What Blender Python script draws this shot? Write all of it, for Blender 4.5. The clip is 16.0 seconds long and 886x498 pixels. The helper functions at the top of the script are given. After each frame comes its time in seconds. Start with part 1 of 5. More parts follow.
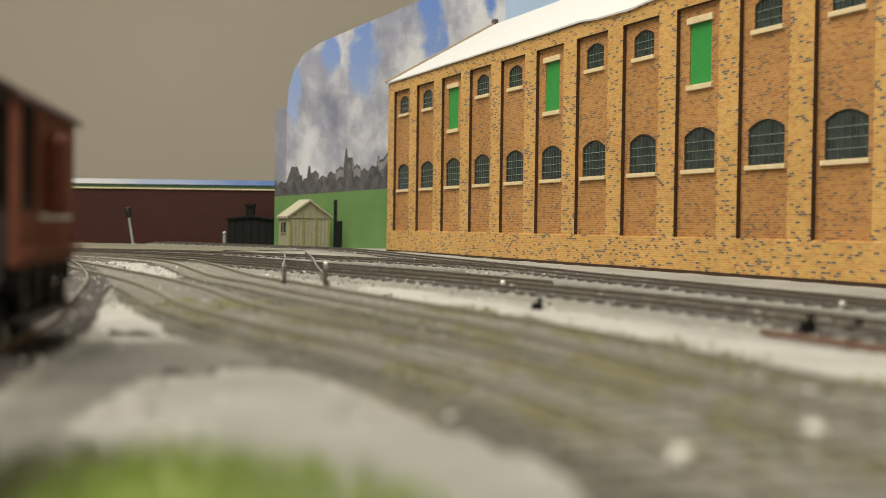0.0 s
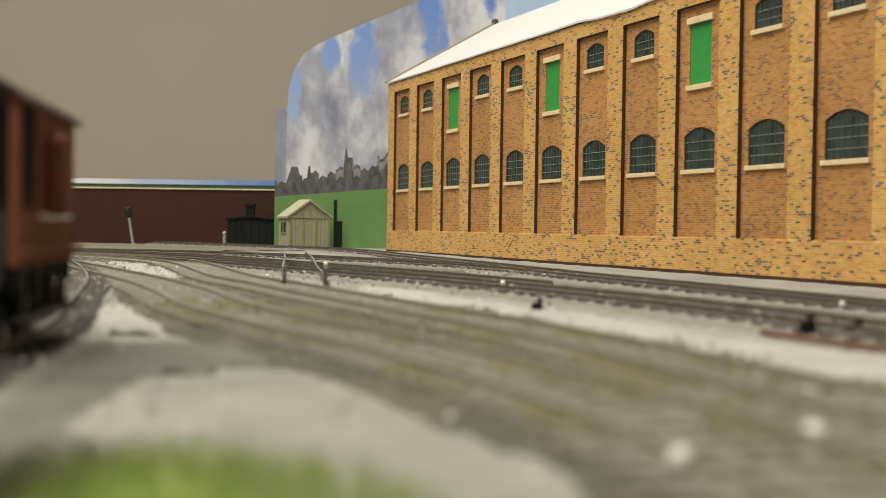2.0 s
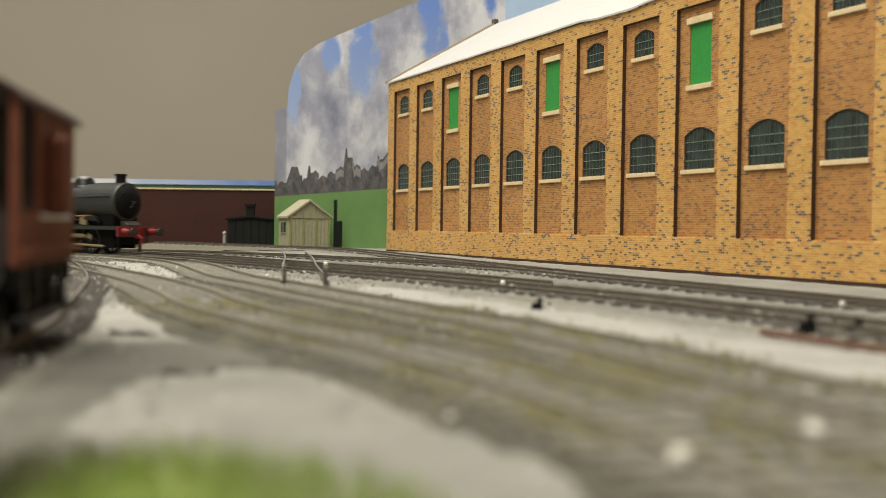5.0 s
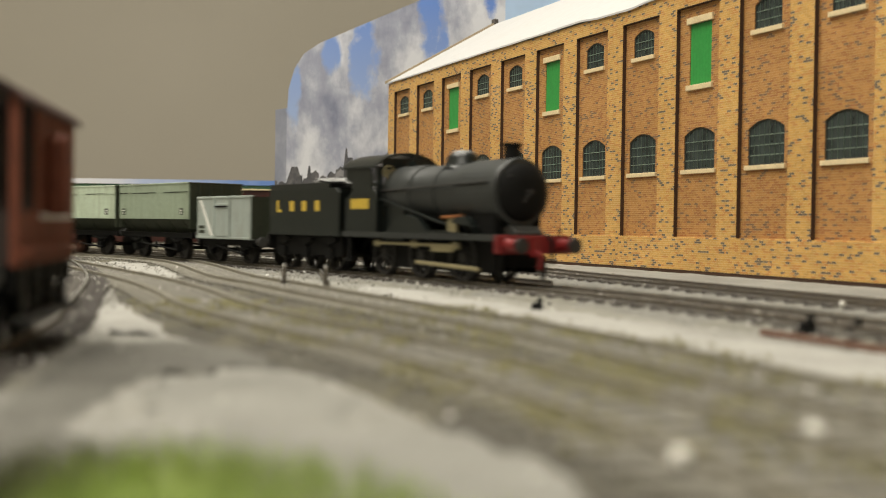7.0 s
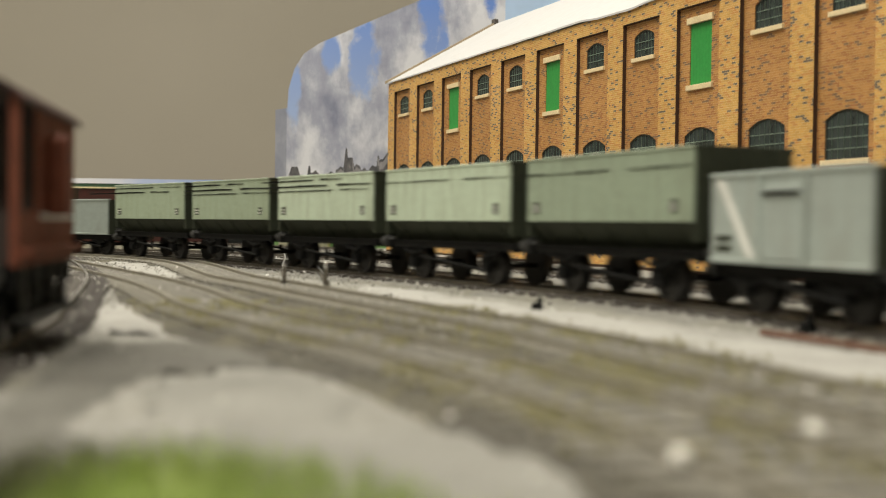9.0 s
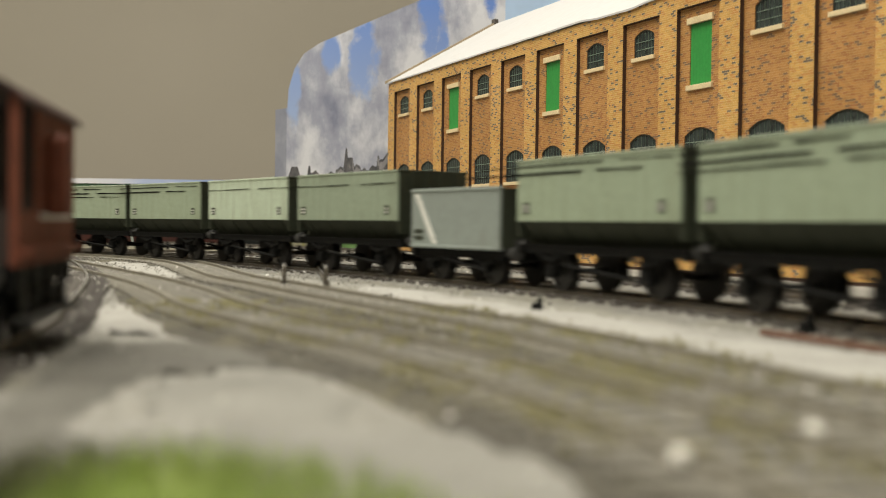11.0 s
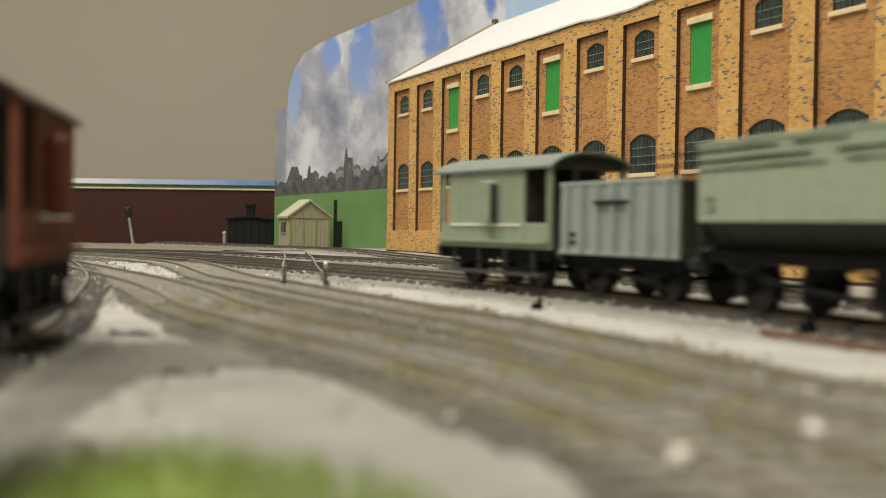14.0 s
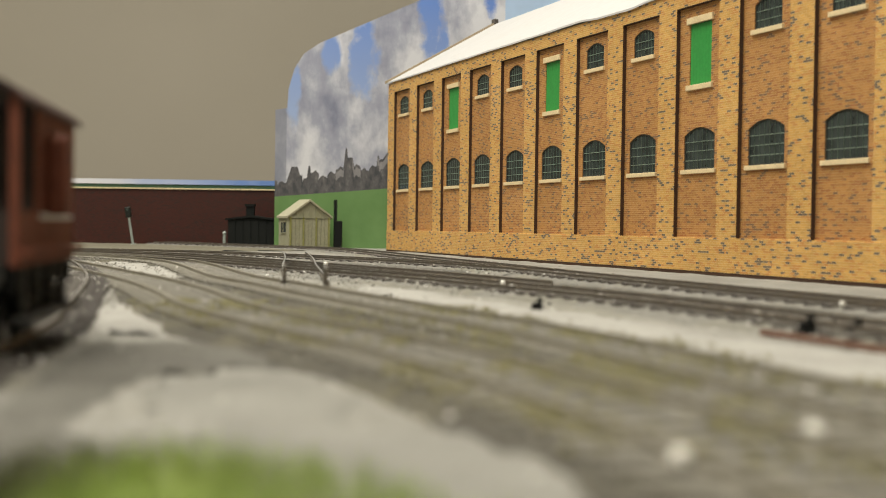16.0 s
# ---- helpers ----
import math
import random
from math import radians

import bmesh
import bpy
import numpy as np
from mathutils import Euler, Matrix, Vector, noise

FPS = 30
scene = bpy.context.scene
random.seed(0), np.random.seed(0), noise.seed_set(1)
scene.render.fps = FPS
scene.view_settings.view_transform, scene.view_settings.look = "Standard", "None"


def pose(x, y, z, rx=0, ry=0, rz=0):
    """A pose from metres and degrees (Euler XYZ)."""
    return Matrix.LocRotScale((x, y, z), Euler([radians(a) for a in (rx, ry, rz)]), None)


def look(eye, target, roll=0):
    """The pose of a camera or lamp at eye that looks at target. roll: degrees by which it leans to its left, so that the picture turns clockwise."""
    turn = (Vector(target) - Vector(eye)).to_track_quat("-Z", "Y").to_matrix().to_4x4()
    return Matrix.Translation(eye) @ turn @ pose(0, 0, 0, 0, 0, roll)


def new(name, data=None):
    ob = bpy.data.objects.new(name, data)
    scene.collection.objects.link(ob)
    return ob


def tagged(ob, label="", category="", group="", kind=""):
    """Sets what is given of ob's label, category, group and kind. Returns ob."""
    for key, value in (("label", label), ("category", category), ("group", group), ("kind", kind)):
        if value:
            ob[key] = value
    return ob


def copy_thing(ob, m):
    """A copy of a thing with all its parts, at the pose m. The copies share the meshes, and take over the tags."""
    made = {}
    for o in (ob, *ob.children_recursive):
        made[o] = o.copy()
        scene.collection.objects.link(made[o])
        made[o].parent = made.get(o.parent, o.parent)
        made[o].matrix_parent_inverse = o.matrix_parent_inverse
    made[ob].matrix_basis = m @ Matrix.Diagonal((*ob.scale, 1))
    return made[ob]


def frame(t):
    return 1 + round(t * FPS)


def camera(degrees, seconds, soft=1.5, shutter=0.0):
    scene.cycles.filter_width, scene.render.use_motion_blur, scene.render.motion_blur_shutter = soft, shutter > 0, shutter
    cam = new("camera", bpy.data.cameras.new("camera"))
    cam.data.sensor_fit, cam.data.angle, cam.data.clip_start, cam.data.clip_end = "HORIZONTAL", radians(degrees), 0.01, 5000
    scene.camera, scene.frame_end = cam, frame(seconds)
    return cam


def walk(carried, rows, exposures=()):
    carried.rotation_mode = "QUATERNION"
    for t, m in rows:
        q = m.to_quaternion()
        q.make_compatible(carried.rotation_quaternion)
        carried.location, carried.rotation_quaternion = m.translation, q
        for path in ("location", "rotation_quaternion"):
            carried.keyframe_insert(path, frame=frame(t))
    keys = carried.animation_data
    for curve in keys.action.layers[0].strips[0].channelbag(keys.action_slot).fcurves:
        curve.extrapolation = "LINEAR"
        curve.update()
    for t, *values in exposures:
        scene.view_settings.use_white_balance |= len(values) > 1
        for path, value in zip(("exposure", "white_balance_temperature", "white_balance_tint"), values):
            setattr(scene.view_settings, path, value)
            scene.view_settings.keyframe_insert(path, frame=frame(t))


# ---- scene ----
# A model railway at 1:76. All lengths below are in millimetres and are turned into metres by MM.
MM = 0.001

cam = camera(42.82, 16.0, soft=0.9, shutter=0.65)
EYE = Vector((0.0, 0.0, 0.02304))
CAM_POSE = look(EYE, EYE + Vector((0.0, 0.99980, -0.02010)), 0.773)
walk(cam, [(0.0, CAM_POSE), (16.0, CAM_POSE)], exposures=[(0.0, 0.0), (16.0, 0.0)])
cam.data.dof.use_dof = True
cam.data.dof.focus_distance = 0.76
cam.data.dof.aperture_fstop = 17.0

# ---- light: a lit railway room, two unseen area lamps added under its ceiling ----
world = bpy.data.worlds.new("world")
world.use_nodes = True
world.node_tree.nodes["Background"].inputs[0].default_value = (1.0, 0.9, 0.78, 1)
world.node_tree.nodes["Background"].inputs[1].default_value = 0.12
scene.world = world


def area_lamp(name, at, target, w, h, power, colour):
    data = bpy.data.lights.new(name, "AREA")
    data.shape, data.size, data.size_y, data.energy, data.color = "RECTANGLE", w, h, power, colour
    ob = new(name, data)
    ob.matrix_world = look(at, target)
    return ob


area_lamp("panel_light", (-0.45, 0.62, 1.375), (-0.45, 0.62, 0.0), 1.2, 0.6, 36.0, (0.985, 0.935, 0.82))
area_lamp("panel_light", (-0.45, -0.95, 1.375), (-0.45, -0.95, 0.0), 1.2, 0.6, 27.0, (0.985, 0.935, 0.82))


# ---- materials ----
class Mat:
    """A small builder for node materials."""

    def __init__(self, name, colour=(0.5, 0.5, 0.5), rough=0.6, metal=0.0, spec=0.5):
        self.m = bpy.data.materials.new(name)
        self.m.use_nodes = True
        self.t = self.m.node_tree
        self.b = self.t.nodes["Principled BSDF"]
        self.b.inputs["Base Color"].default_value = (*colour, 1)
        self.b.inputs["Roughness"].default_value = rough
        self.b.inputs["Metallic"].default_value = metal
        self.b.inputs["Specular IOR Level"].default_value = spec
        self.co = None

    def node(self, kind, **kw):
        n = self.t.nodes.new(kind)
        for k, v in kw.items():
            n.inputs[k.replace("_", " ")].default_value = v
        return n

    def link(self, a, b):
        self.t.links.new(a, b)

    def coords(self):
        if self.co is None:
            self.co = self.t.nodes.new("ShaderNodeTexCoord").outputs["Object"]
        return self.co

    def noise(self, scale, detail=4.0, rough=0.55, stretch=None):
        n = self.node("ShaderNodeTexNoise", Scale=scale, Detail=detail, Roughness=rough)
        src = self.coords()
        if stretch:
            mp = self.t.nodes.new("ShaderNodeMapping")
            mp.inputs["Scale"].default_value = stretch
            self.link(src, mp.inputs["Vector"])
            src = mp.outputs[0]
        self.link(src, n.inputs["Vector"])
        return n.outputs["Fac"]

    def ramp(self, fac, stops):
        r = self.t.nodes.new("ShaderNodeValToRGB")
        e = r.color_ramp.elements
        e[0].position, e[0].color = stops[0][0], (*stops[0][1], 1)
        e[1].position, e[1].color = stops[-1][0], (*stops[-1][1], 1)
        for p, c in stops[1:-1]:
            k = e.new(p)
            k.color = (*c, 1)
        self.link(fac, r.inputs["Fac"])
        return r.outputs["Color"]

    def mix(self, fac, a, b, mode="MIX"):
        n = self.t.nodes.new("ShaderNodeMix")
        n.data_type, n.blend_type = "RGBA", mode
        for sock, val in ((n.inputs["Factor"], fac), (n.inputs["A"], a), (n.inputs["B"], b)):
            if isinstance(val, (int, float)):
                sock.default_value = val
            elif isinstance(val, tuple):
                sock.default_value = (*val, 1)
            else:
                self.link(val, sock)
        return n.outputs["Result"]

    def math(self, op, a, b=0.0, c=0.0):
        n = self.t.nodes.new("ShaderNodeMath")
        n.operation = op
        for sock, val in zip(n.inputs, (a, b, c)):
            if isinstance(val, (int, float)):
                sock.default_value = val
            else:
                self.link(val, sock)
        return n.outputs[0]

    def base(self, colour):
        self.link(colour, self.b.inputs["Base Color"])
        return self

    def bump(self, height, dist, strength=0.6):
        n = self.node("ShaderNodeBump", Strength=strength, Distance=dist)
        self.link(height, n.inputs["Height"])
        self.link(n.outputs[0], self.b.inputs["Normal"])
        return self

    def roughen(self, fac, lo, hi):
        n = self.t.nodes.new("ShaderNodeMapRange")
        n.inputs["To Min"].default_value, n.inputs["To Max"].default_value = lo, hi
        self.link(fac, n.inputs["Value"])
        self.link(n.outputs[0], self.b.inputs["Roughness"])
        return self


def painted(name, colour, rough=0.5, vary=0.25, dirt=(0.12, 0.1, 0.07), grime=0.35, scale=120.0, metal=0.0, spec=0.5, streak=0.0):
    """Weathered paint: fine grain, soft patches of dirt and slight gloss changes."""
    m = Mat(name, colour, rough, metal, spec)
    fine, coarse = m.noise(scale * 9, 3), m.noise(scale, 5, 0.65)
    dark = tuple(c * (1 - vary) for c in colour)
    lite = tuple(min(1, c * (1 + vary * 0.5)) for c in colour)
    col = m.ramp(fine, [(0.3, dark), (0.7, lite)])
    mask = m.ramp(coarse, [(0.5, (0, 0, 0)), (0.78, (grime, grime, grime))])
    if streak:
        runs = m.ramp(m.noise(1.0, 4, 0.6, (420.0, 420.0, 30.0)), [(0.48, (0, 0, 0)), (0.75, (streak, streak, streak))])
        col = m.mix(runs, col, dirt)
    m.base(m.mix(mask, col, dirt)).roughen(coarse, rough - 0.1, min(1, rough + 0.15)).bump(fine, 0.00008, 0.4)
    return m.m


def brick_material(name, main, alt, dark, mortar, dark_share, alt_share, wide=3.2, high=1.2):
    """Printed brick paper: small courses with odd dark bricks; local x along the wall, z up."""
    m = Mat(name, main, 0.55)
    sep = m.t.nodes.new("ShaderNodeSeparateXYZ")
    m.link(m.coords(), sep.inputs[0])
    row = m.math("DIVIDE", sep.outputs["Z"], high * MM)
    rown = m.math("FLOOR", row)
    rowf = m.math("FRACT", row)
    shift = m.math("MULTIPLY", m.math("MODULO", rown, 2.0), 0.5)
    along = m.math("ADD", m.math("DIVIDE", m.math("ADD", sep.outputs["X"], sep.outputs["Y"]), wide * MM), shift)
    coln, colf = m.math("FLOOR", along), m.math("FRACT", along)
    cell = m.t.nodes.new("ShaderNodeCombineXYZ")
    m.link(coln, cell.inputs[0])
    m.link(rown, cell.inputs[1])
    wn = m.t.nodes.new("ShaderNodeTexWhiteNoise")
    m.link(cell.outputs[0], wn.inputs["Vector"])
    patch = m.noise(60.0, 3, 0.6)
    pick = m.math("ADD", wn.outputs["Value"], m.math("MULTIPLY", m.math("SUBTRACT", patch, 0.5), 0.6))
    isdark = m.math("LESS_THAN", pick, dark_share)
    isalt = m.math("LESS_THAN", pick, dark_share + alt_share)
    sepc = m.t.nodes.new("ShaderNodeSeparateColor")
    m.link(wn.outputs["Color"], sepc.inputs[0])
    tone = m.ramp(sepc.outputs[1], [(0.0, tuple(c * 0.86 for c in main)), (1.0, tuple(min(1, c * 1.1) for c in main))])
    col = m.mix(isalt, tone, alt)
    col = m.mix(isdark, col, dark)
    joint = m.math("MAXIMUM", m.math("LESS_THAN", rowf, 0.2), m.math("LESS_THAN", colf, 0.05))
    col = m.mix(m.math("MULTIPLY", joint, 0.75), col, mortar)
    stain = m.ramp(m.noise(14.0, 5, 0.6), [(0.35, (0.86, 0.84, 0.8)), (0.65, (1, 1, 1))])
    m.base(m.mix(1.0, col, stain, "MULTIPLY"))
    m.roughen(patch, 0.4, 0.62)
    m.bump(joint, 0.00005, 0.25)
    m.b.inputs["Specular IOR Level"].default_value = 0.35
    return m.m


BRICK_BUFF = brick_material("buff_brick", (0.62, 0.36, 0.10), (0.55, 0.26, 0.07), (0.15, 0.12, 0.095), (0.70, 0.52, 0.28), 0.13, 0.18)
BRICK_ORANGE = brick_material("orange_brick", (0.465, 0.232, 0.069), (0.36, 0.155, 0.05), (0.20, 0.12, 0.07), (0.58, 0.38, 0.20), 0.10, 0.25)
BRICK_RED = brick_material("dark_red_brick", (0.043, 0.0075, 0.004), (0.030, 0.008, 0.005), (0.02, 0.008, 0.006), (0.05, 0.017, 0.012), 0.06, 0.25)
# Dark brown of cut card, used for painted shadow strips too.
EDGE_AND_SHADE = painted("dark_card_edge_and_shade", (0.055, 0.025, 0.012), 0.8, 0.3)
STONE = painted("cream_stone", (0.74, 0.60, 0.36), 0.6, 0.14, (0.4, 0.3, 0.16), 0.4, 90)
GREEN_DOOR = painted("green_door_paint", (0.035, 0.30, 0.06), 0.45, 0.12, (0.03, 0.15, 0.03), 0.3, 60)
VERGE = painted("dull_verge_card", (0.36, 0.29, 0.19), 0.7, 0.2)
ROOF_WHITE = painted("white_card", (0.54, 0.535, 0.53), 0.55, 0.05, (0.5, 0.48, 0.44), 0.25, 25)
GLASS_DARK = Mat("dark_window_glass", (0.028, 0.042, 0.040), 0.12, 0.0, 0.7)
_gn = GLASS_DARK.noise(90.0, 4)
GLASS_DARK.base(GLASS_DARK.ramp(_gn, [(0.35, (0.018, 0.026, 0.026)), (0.7, (0.055, 0.075, 0.072))]))
GLASS_DARK = GLASS_DARK.m
BAR = painted("grey_green_glazing_bar", (0.095, 0.135, 0.105), 0.5, 0.1)
BAR_PALE = painted("pale_green_glazing_bar", (0.20, 0.27, 0.215), 0.5, 0.1)
FRAME_DARK = painted("dark_window_frame", (0.03, 0.035, 0.03), 0.6, 0.2)
RAIL = painted("rail_steel", (0.20, 0.18, 0.15), 0.45, 0.3, (0.10, 0.07, 0.04), 0.6, 200, 0.55)
OLD_RAIL = painted("dusty_old_rail", (0.29, 0.27, 0.22), 0.7, 0.35, (0.22, 0.20, 0.13), 0.7, 150, 0.1)
RAIL_TOP = painted("worn_rail_head", (0.50, 0.49, 0.47), 0.28, 0.2, (0.15, 0.12, 0.09), 0.4, 150, 0.8)
OLD_SLEEPER = painted("bleached_old_sleeper", (0.225, 0.212, 0.182), 0.9, 0.35, (0.14, 0.125, 0.085), 0.75, 60)
SLEEPER = painted("weathered_sleeper", (0.085, 0.075, 0.068), 0.85, 0.4, (0.20, 0.18, 0.15), 0.6, 150)
BLACK = painted("satin_black_paint", (0.0085, 0.0115, 0.0105), 0.30, 0.35, (0.018, 0.021, 0.019), 0.3, 130, 0.0, 0.42)
BOILER = painted("dusty_black_boiler", (0.026, 0.029, 0.028), 0.45, 0.35, (0.04, 0.043, 0.04), 0.5, 110, 0.0, 0.5)
COPPER = painted("copper_pipe", (0.50, 0.20, 0.07), 0.35, 0.2, (0.2, 0.1, 0.05), 0.3, 150, 0.6)
BLACK_MATT = painted("sooty_black", (0.0065, 0.0065, 0.006), 0.7, 0.4, (0.016, 0.015, 0.013), 0.4, 130, 0.0, 0.15)
BUFFER_RED = painted("buffer_beam_red", (0.19, 0.012, 0.012), 0.45, 0.2, (0.06, 0.02, 0.02), 0.4, 150)
BRASS = painted("pale_brass", (0.38, 0.33, 0.19), 0.4, 0.2, (0.1, 0.08, 0.04), 0.3, 150, 0.5)
DUSTY = painted("dusty_black_iron", (0.05, 0.05, 0.047), 0.6, 0.4, (0.2, 0.19, 0.17), 0.5, 150)
WHEEL_STEEL = painted("dull_wheel_steel", (0.04, 0.038, 0.036), 0.5, 0.3, (0.02, 0.018, 0.015), 0.5, 150, 0.4)
YELLOW = painted("yellow_transfer", (0.66, 0.46, 0.06), 0.5, 0.1, (0.3, 0.2, 0.03), 0.2, 150)
HOPPER_DULL = painted("dull_green_grey_paint", (0.31, 0.375, 0.28), 0.5, 0.10, (0.15, 0.155, 0.10), 0.45, 45, 0.0, 0.4, 0.5)
HOPPER_GREEN = painted("pale_green_grey_paint", (0.335, 0.405, 0.295), 0.5, 0.10, (0.18, 0.19, 0.11), 0.4, 45, 0.0, 0.4, 0.55)
HOPPER_PALE = painted("faded_green_grey_paint", (0.53, 0.625, 0.485), 0.5, 0.10, (0.20, 0.20, 0.12), 0.4, 40, 0.0, 0.4, 0.6)
# Dark olive; also paints in the shade on wagon ends and slopes.
HOPPER_DARK = painted("dark_olive_and_shade_paint", (0.036, 0.042, 0.027), 0.65, 0.15, (0.025, 0.025, 0.018), 0.4, 60, 0.0, 0.3)
WAGON_DULL = painted("dull_wagon_grey", (0.27, 0.31, 0.285), 0.55, 0.08, (0.15, 0.14, 0.11), 0.4, 45)
WAGON_GREY = painted("pale_wagon_grey", (0.365, 0.415, 0.385), 0.5, 0.08, (0.22, 0.19, 0.15), 0.35, 45, 0.0, 0.4, 0.45)
WAGON_RIBBED = painted("ribbed_wagon_grey", (0.32, 0.365, 0.345), 0.5, 0.08, (0.15, 0.15, 0.12), 0.4, 45, 0.0, 0.4, 0.4)
WHITE_MARK = painted("off_white_lettering", (0.80, 0.80, 0.75), 0.6, 0.08)
VAN_GREEN = painted("brake_van_grey_green", (0.30, 0.355, 0.255), 0.5, 0.10, (0.16, 0.15, 0.10), 0.35, 45, 0.0, 0.4, 0.45)
VAN_ROOF = painted("grey_van_roof", (0.165, 0.195, 0.165), 0.6, 0.15, (0.12, 0.12, 0.10), 0.4, 45)
VAN_RED = painted("bauxite_red_paint", (0.18, 0.058, 0.034), 0.7, 0.2, (0.12, 0.06, 0.03), 0.5, 45, 0.0, 0.25)
# Dark brown that paints in veranda shade and the red van's shaded end.
VAN_SHADE = painted("van_shade_brown", (0.03, 0.018, 0.014), 0.7, 0.3)
SHED_CREAM = painted("shed_cream_boards", (0.33, 0.325, 0.225), 0.7, 0.15, (0.22, 0.25, 0.12), 0.5, 70)
HUT_BLACK = painted("tarred_hut_boards", (0.006, 0.0075, 0.0065), 0.8, 0.3, (0.015, 0.015, 0.012), 0.3, 80, 0.0, 0.25)
FOIL = painted("crumpled_silver_foil", (0.30, 0.30, 0.295), 0.5, 0.4, (0.07, 0.07, 0.07), 0.8, 260, 0.4)
SHED_ROOF = painted("pale_felt", (0.37, 0.35, 0.25), 0.8, 0.12, (0.28, 0.27, 0.16), 0.4, 70)
VAN_DARK_ROOF = painted("dark_brown_roof", (0.05, 0.02, 0.016), 0.6, 0.2)
PEBBLE = painted("white_glint_pebble", (0.85, 0.83, 0.76), 0.25, 0.05)
MOSS = painted("olive_moss", (0.21, 0.192, 0.085), 0.9, 0.4, (0.19, 0.178, 0.125), 0.85, 70)
LEAF = painted("spring_green_tuft", (0.31, 0.40, 0.10), 0.7, 0.3, (0.42, 0.41, 0.21), 0.6, 60)
LEAF_DARK = painted("dark_olive_tuft", (0.085, 0.095, 0.03), 0.8, 0.3, (0.12, 0.11, 0.05), 0.5, 60)


# ---- mesh helpers (millimetres in, metres out) ----
def box(bm, x0, y0, z0, x1, y1, z1):
    v = [bm.verts.new((x * MM, y * MM, z * MM)) for x in (x0, x1) for y in (y0, y1) for z in (z0, z1)]
    for q in ((0, 1, 3, 2), (4, 6, 7, 5), (0, 4, 5, 1), (2, 3, 7, 6), (0, 2, 6, 4), (1, 5, 7, 3)):
        bm.faces.new([v[i] for i in q])
    return v


def prism(bm, pts, axis, a, b):
    """A polygon of (u, v) points pulled from a to b along axis; u, v are the two other axes in order."""
    def at(u, v, w):
        return {"x": (w, u, v), "y": (u, w, v), "z": (u, v, w)}[axis]
    lo = [bm.verts.new(Vector(at(u, v, a)) * MM) for u, v in pts]
    hi = [bm.verts.new(Vector(at(u, v, b)) * MM) for u, v in pts]
    n = len(pts)
    bm.faces.new(lo)
    bm.faces.new(hi[::-1])
    for i in range(n):
        bm.faces.new((lo[i], lo[(i + 1) % n], hi[(i + 1) % n], hi[i]))


def tube(bm, p, q, r0, r1=None, seg=12):
    """A capped, tapered round bar from p to q."""
    p, q = Vector(p), Vector(q)
    r1 = r0 if r1 is None else r1
    ax = (q - p).normalized()
    up = Vector((0, 0, 1)) if abs(ax.z) < 0.9 else Vector((1, 0, 0))
    u = ax.cross(up).normalized()
    w = ax.cross(u)
    rings = []
    for c, r in ((p, r0), (q, r1)):
        rings.append([bm.verts.new((c + (u * math.cos(2 * math.pi * i / seg) + w * math.sin(2 * math.pi * i / seg)) * r) * MM) for i in range(seg)])
    for i in range(seg):
        j = (i + 1) % seg
        bm.faces.new((rings[0][i], rings[0][j], rings[1][j], rings[1][i]))
    bm.faces.new(rings[0][::-1])
    bm.faces.new(rings[1])


def lathe(bm, prof, origin=(0, 0, 0), axis="z", seg=20):
    """Turn a profile of (radius, height) round an axis through origin."""
    rings = []
    for r, h in prof:
        ring = []
        for i in range(seg):
            a = 2 * math.pi * i / seg
            c, s = r * math.cos(a), r * math.sin(a)
            d = {"z": (c, s, h), "x": (h, c, s), "y": (c, h, s)}[axis]
            ring.append(bm.verts.new((Vector(origin) + Vector(d)) * MM))
        rings.append(ring)
    for a, b in zip(rings, rings[1:]):
        for i in range(seg):
            j = (i + 1) % seg
            bm.faces.new((a[i], a[j], b[j], b[i]))
    bm.faces.new(rings[0][::-1])
    bm.faces.new(rings[-1])


def to_mesh(name, bm, material, bevel=0.0, smooth=False):
    bmesh.ops.recalc_face_normals(bm, faces=bm.faces)
    if bevel:
        bmesh.ops.bevel(bm, geom=bm.edges[:], offset=bevel * MM, segments=1, affect="EDGES", clamp_overlap=True)
    me = bpy.data.meshes.new(name)
    bm.to_mesh(me)
    bm.free()
    if smooth:
        for p in me.polygons:
            p.use_smooth = True
        me.set_sharp_from_angle(angle=radians(40))
    me.materials.append(material)
    return me


def part(name, bm, material, parent=None, label="", bevel=0.0, smooth=False):
    ob = new(name, to_mesh(name, bm, material, bevel, smooth))
    ob.parent = parent
    return tagged(ob, label)


def thing(name, label, category, m=None, group="", kind=""):
    ob = tagged(new(name), label, category, group, kind)
    ob.empty_display_size = 0.01
    if m is not None:
        ob.matrix_world = m
    return ob


def smooth_path(points, step=20):
    """Catmull-Rom curve through plan points, as an array."""
    pts = np.array(points, float)
    out = []
    for i in range(len(pts) - 1):
        a, b, c, d = pts[max(i - 1, 0)], pts[i], pts[i + 1], pts[min(i + 2, len(pts) - 1)]
        for k in range(step):
            t = k / step
            out.append(0.5 * (2 * b + (c - a) * t + (2 * a - 5 * b + 4 * c - d) * t * t + (3 * b - a - 3 * c + d) * t ** 3))
    out.append(pts[-1])
    return np.array(out)


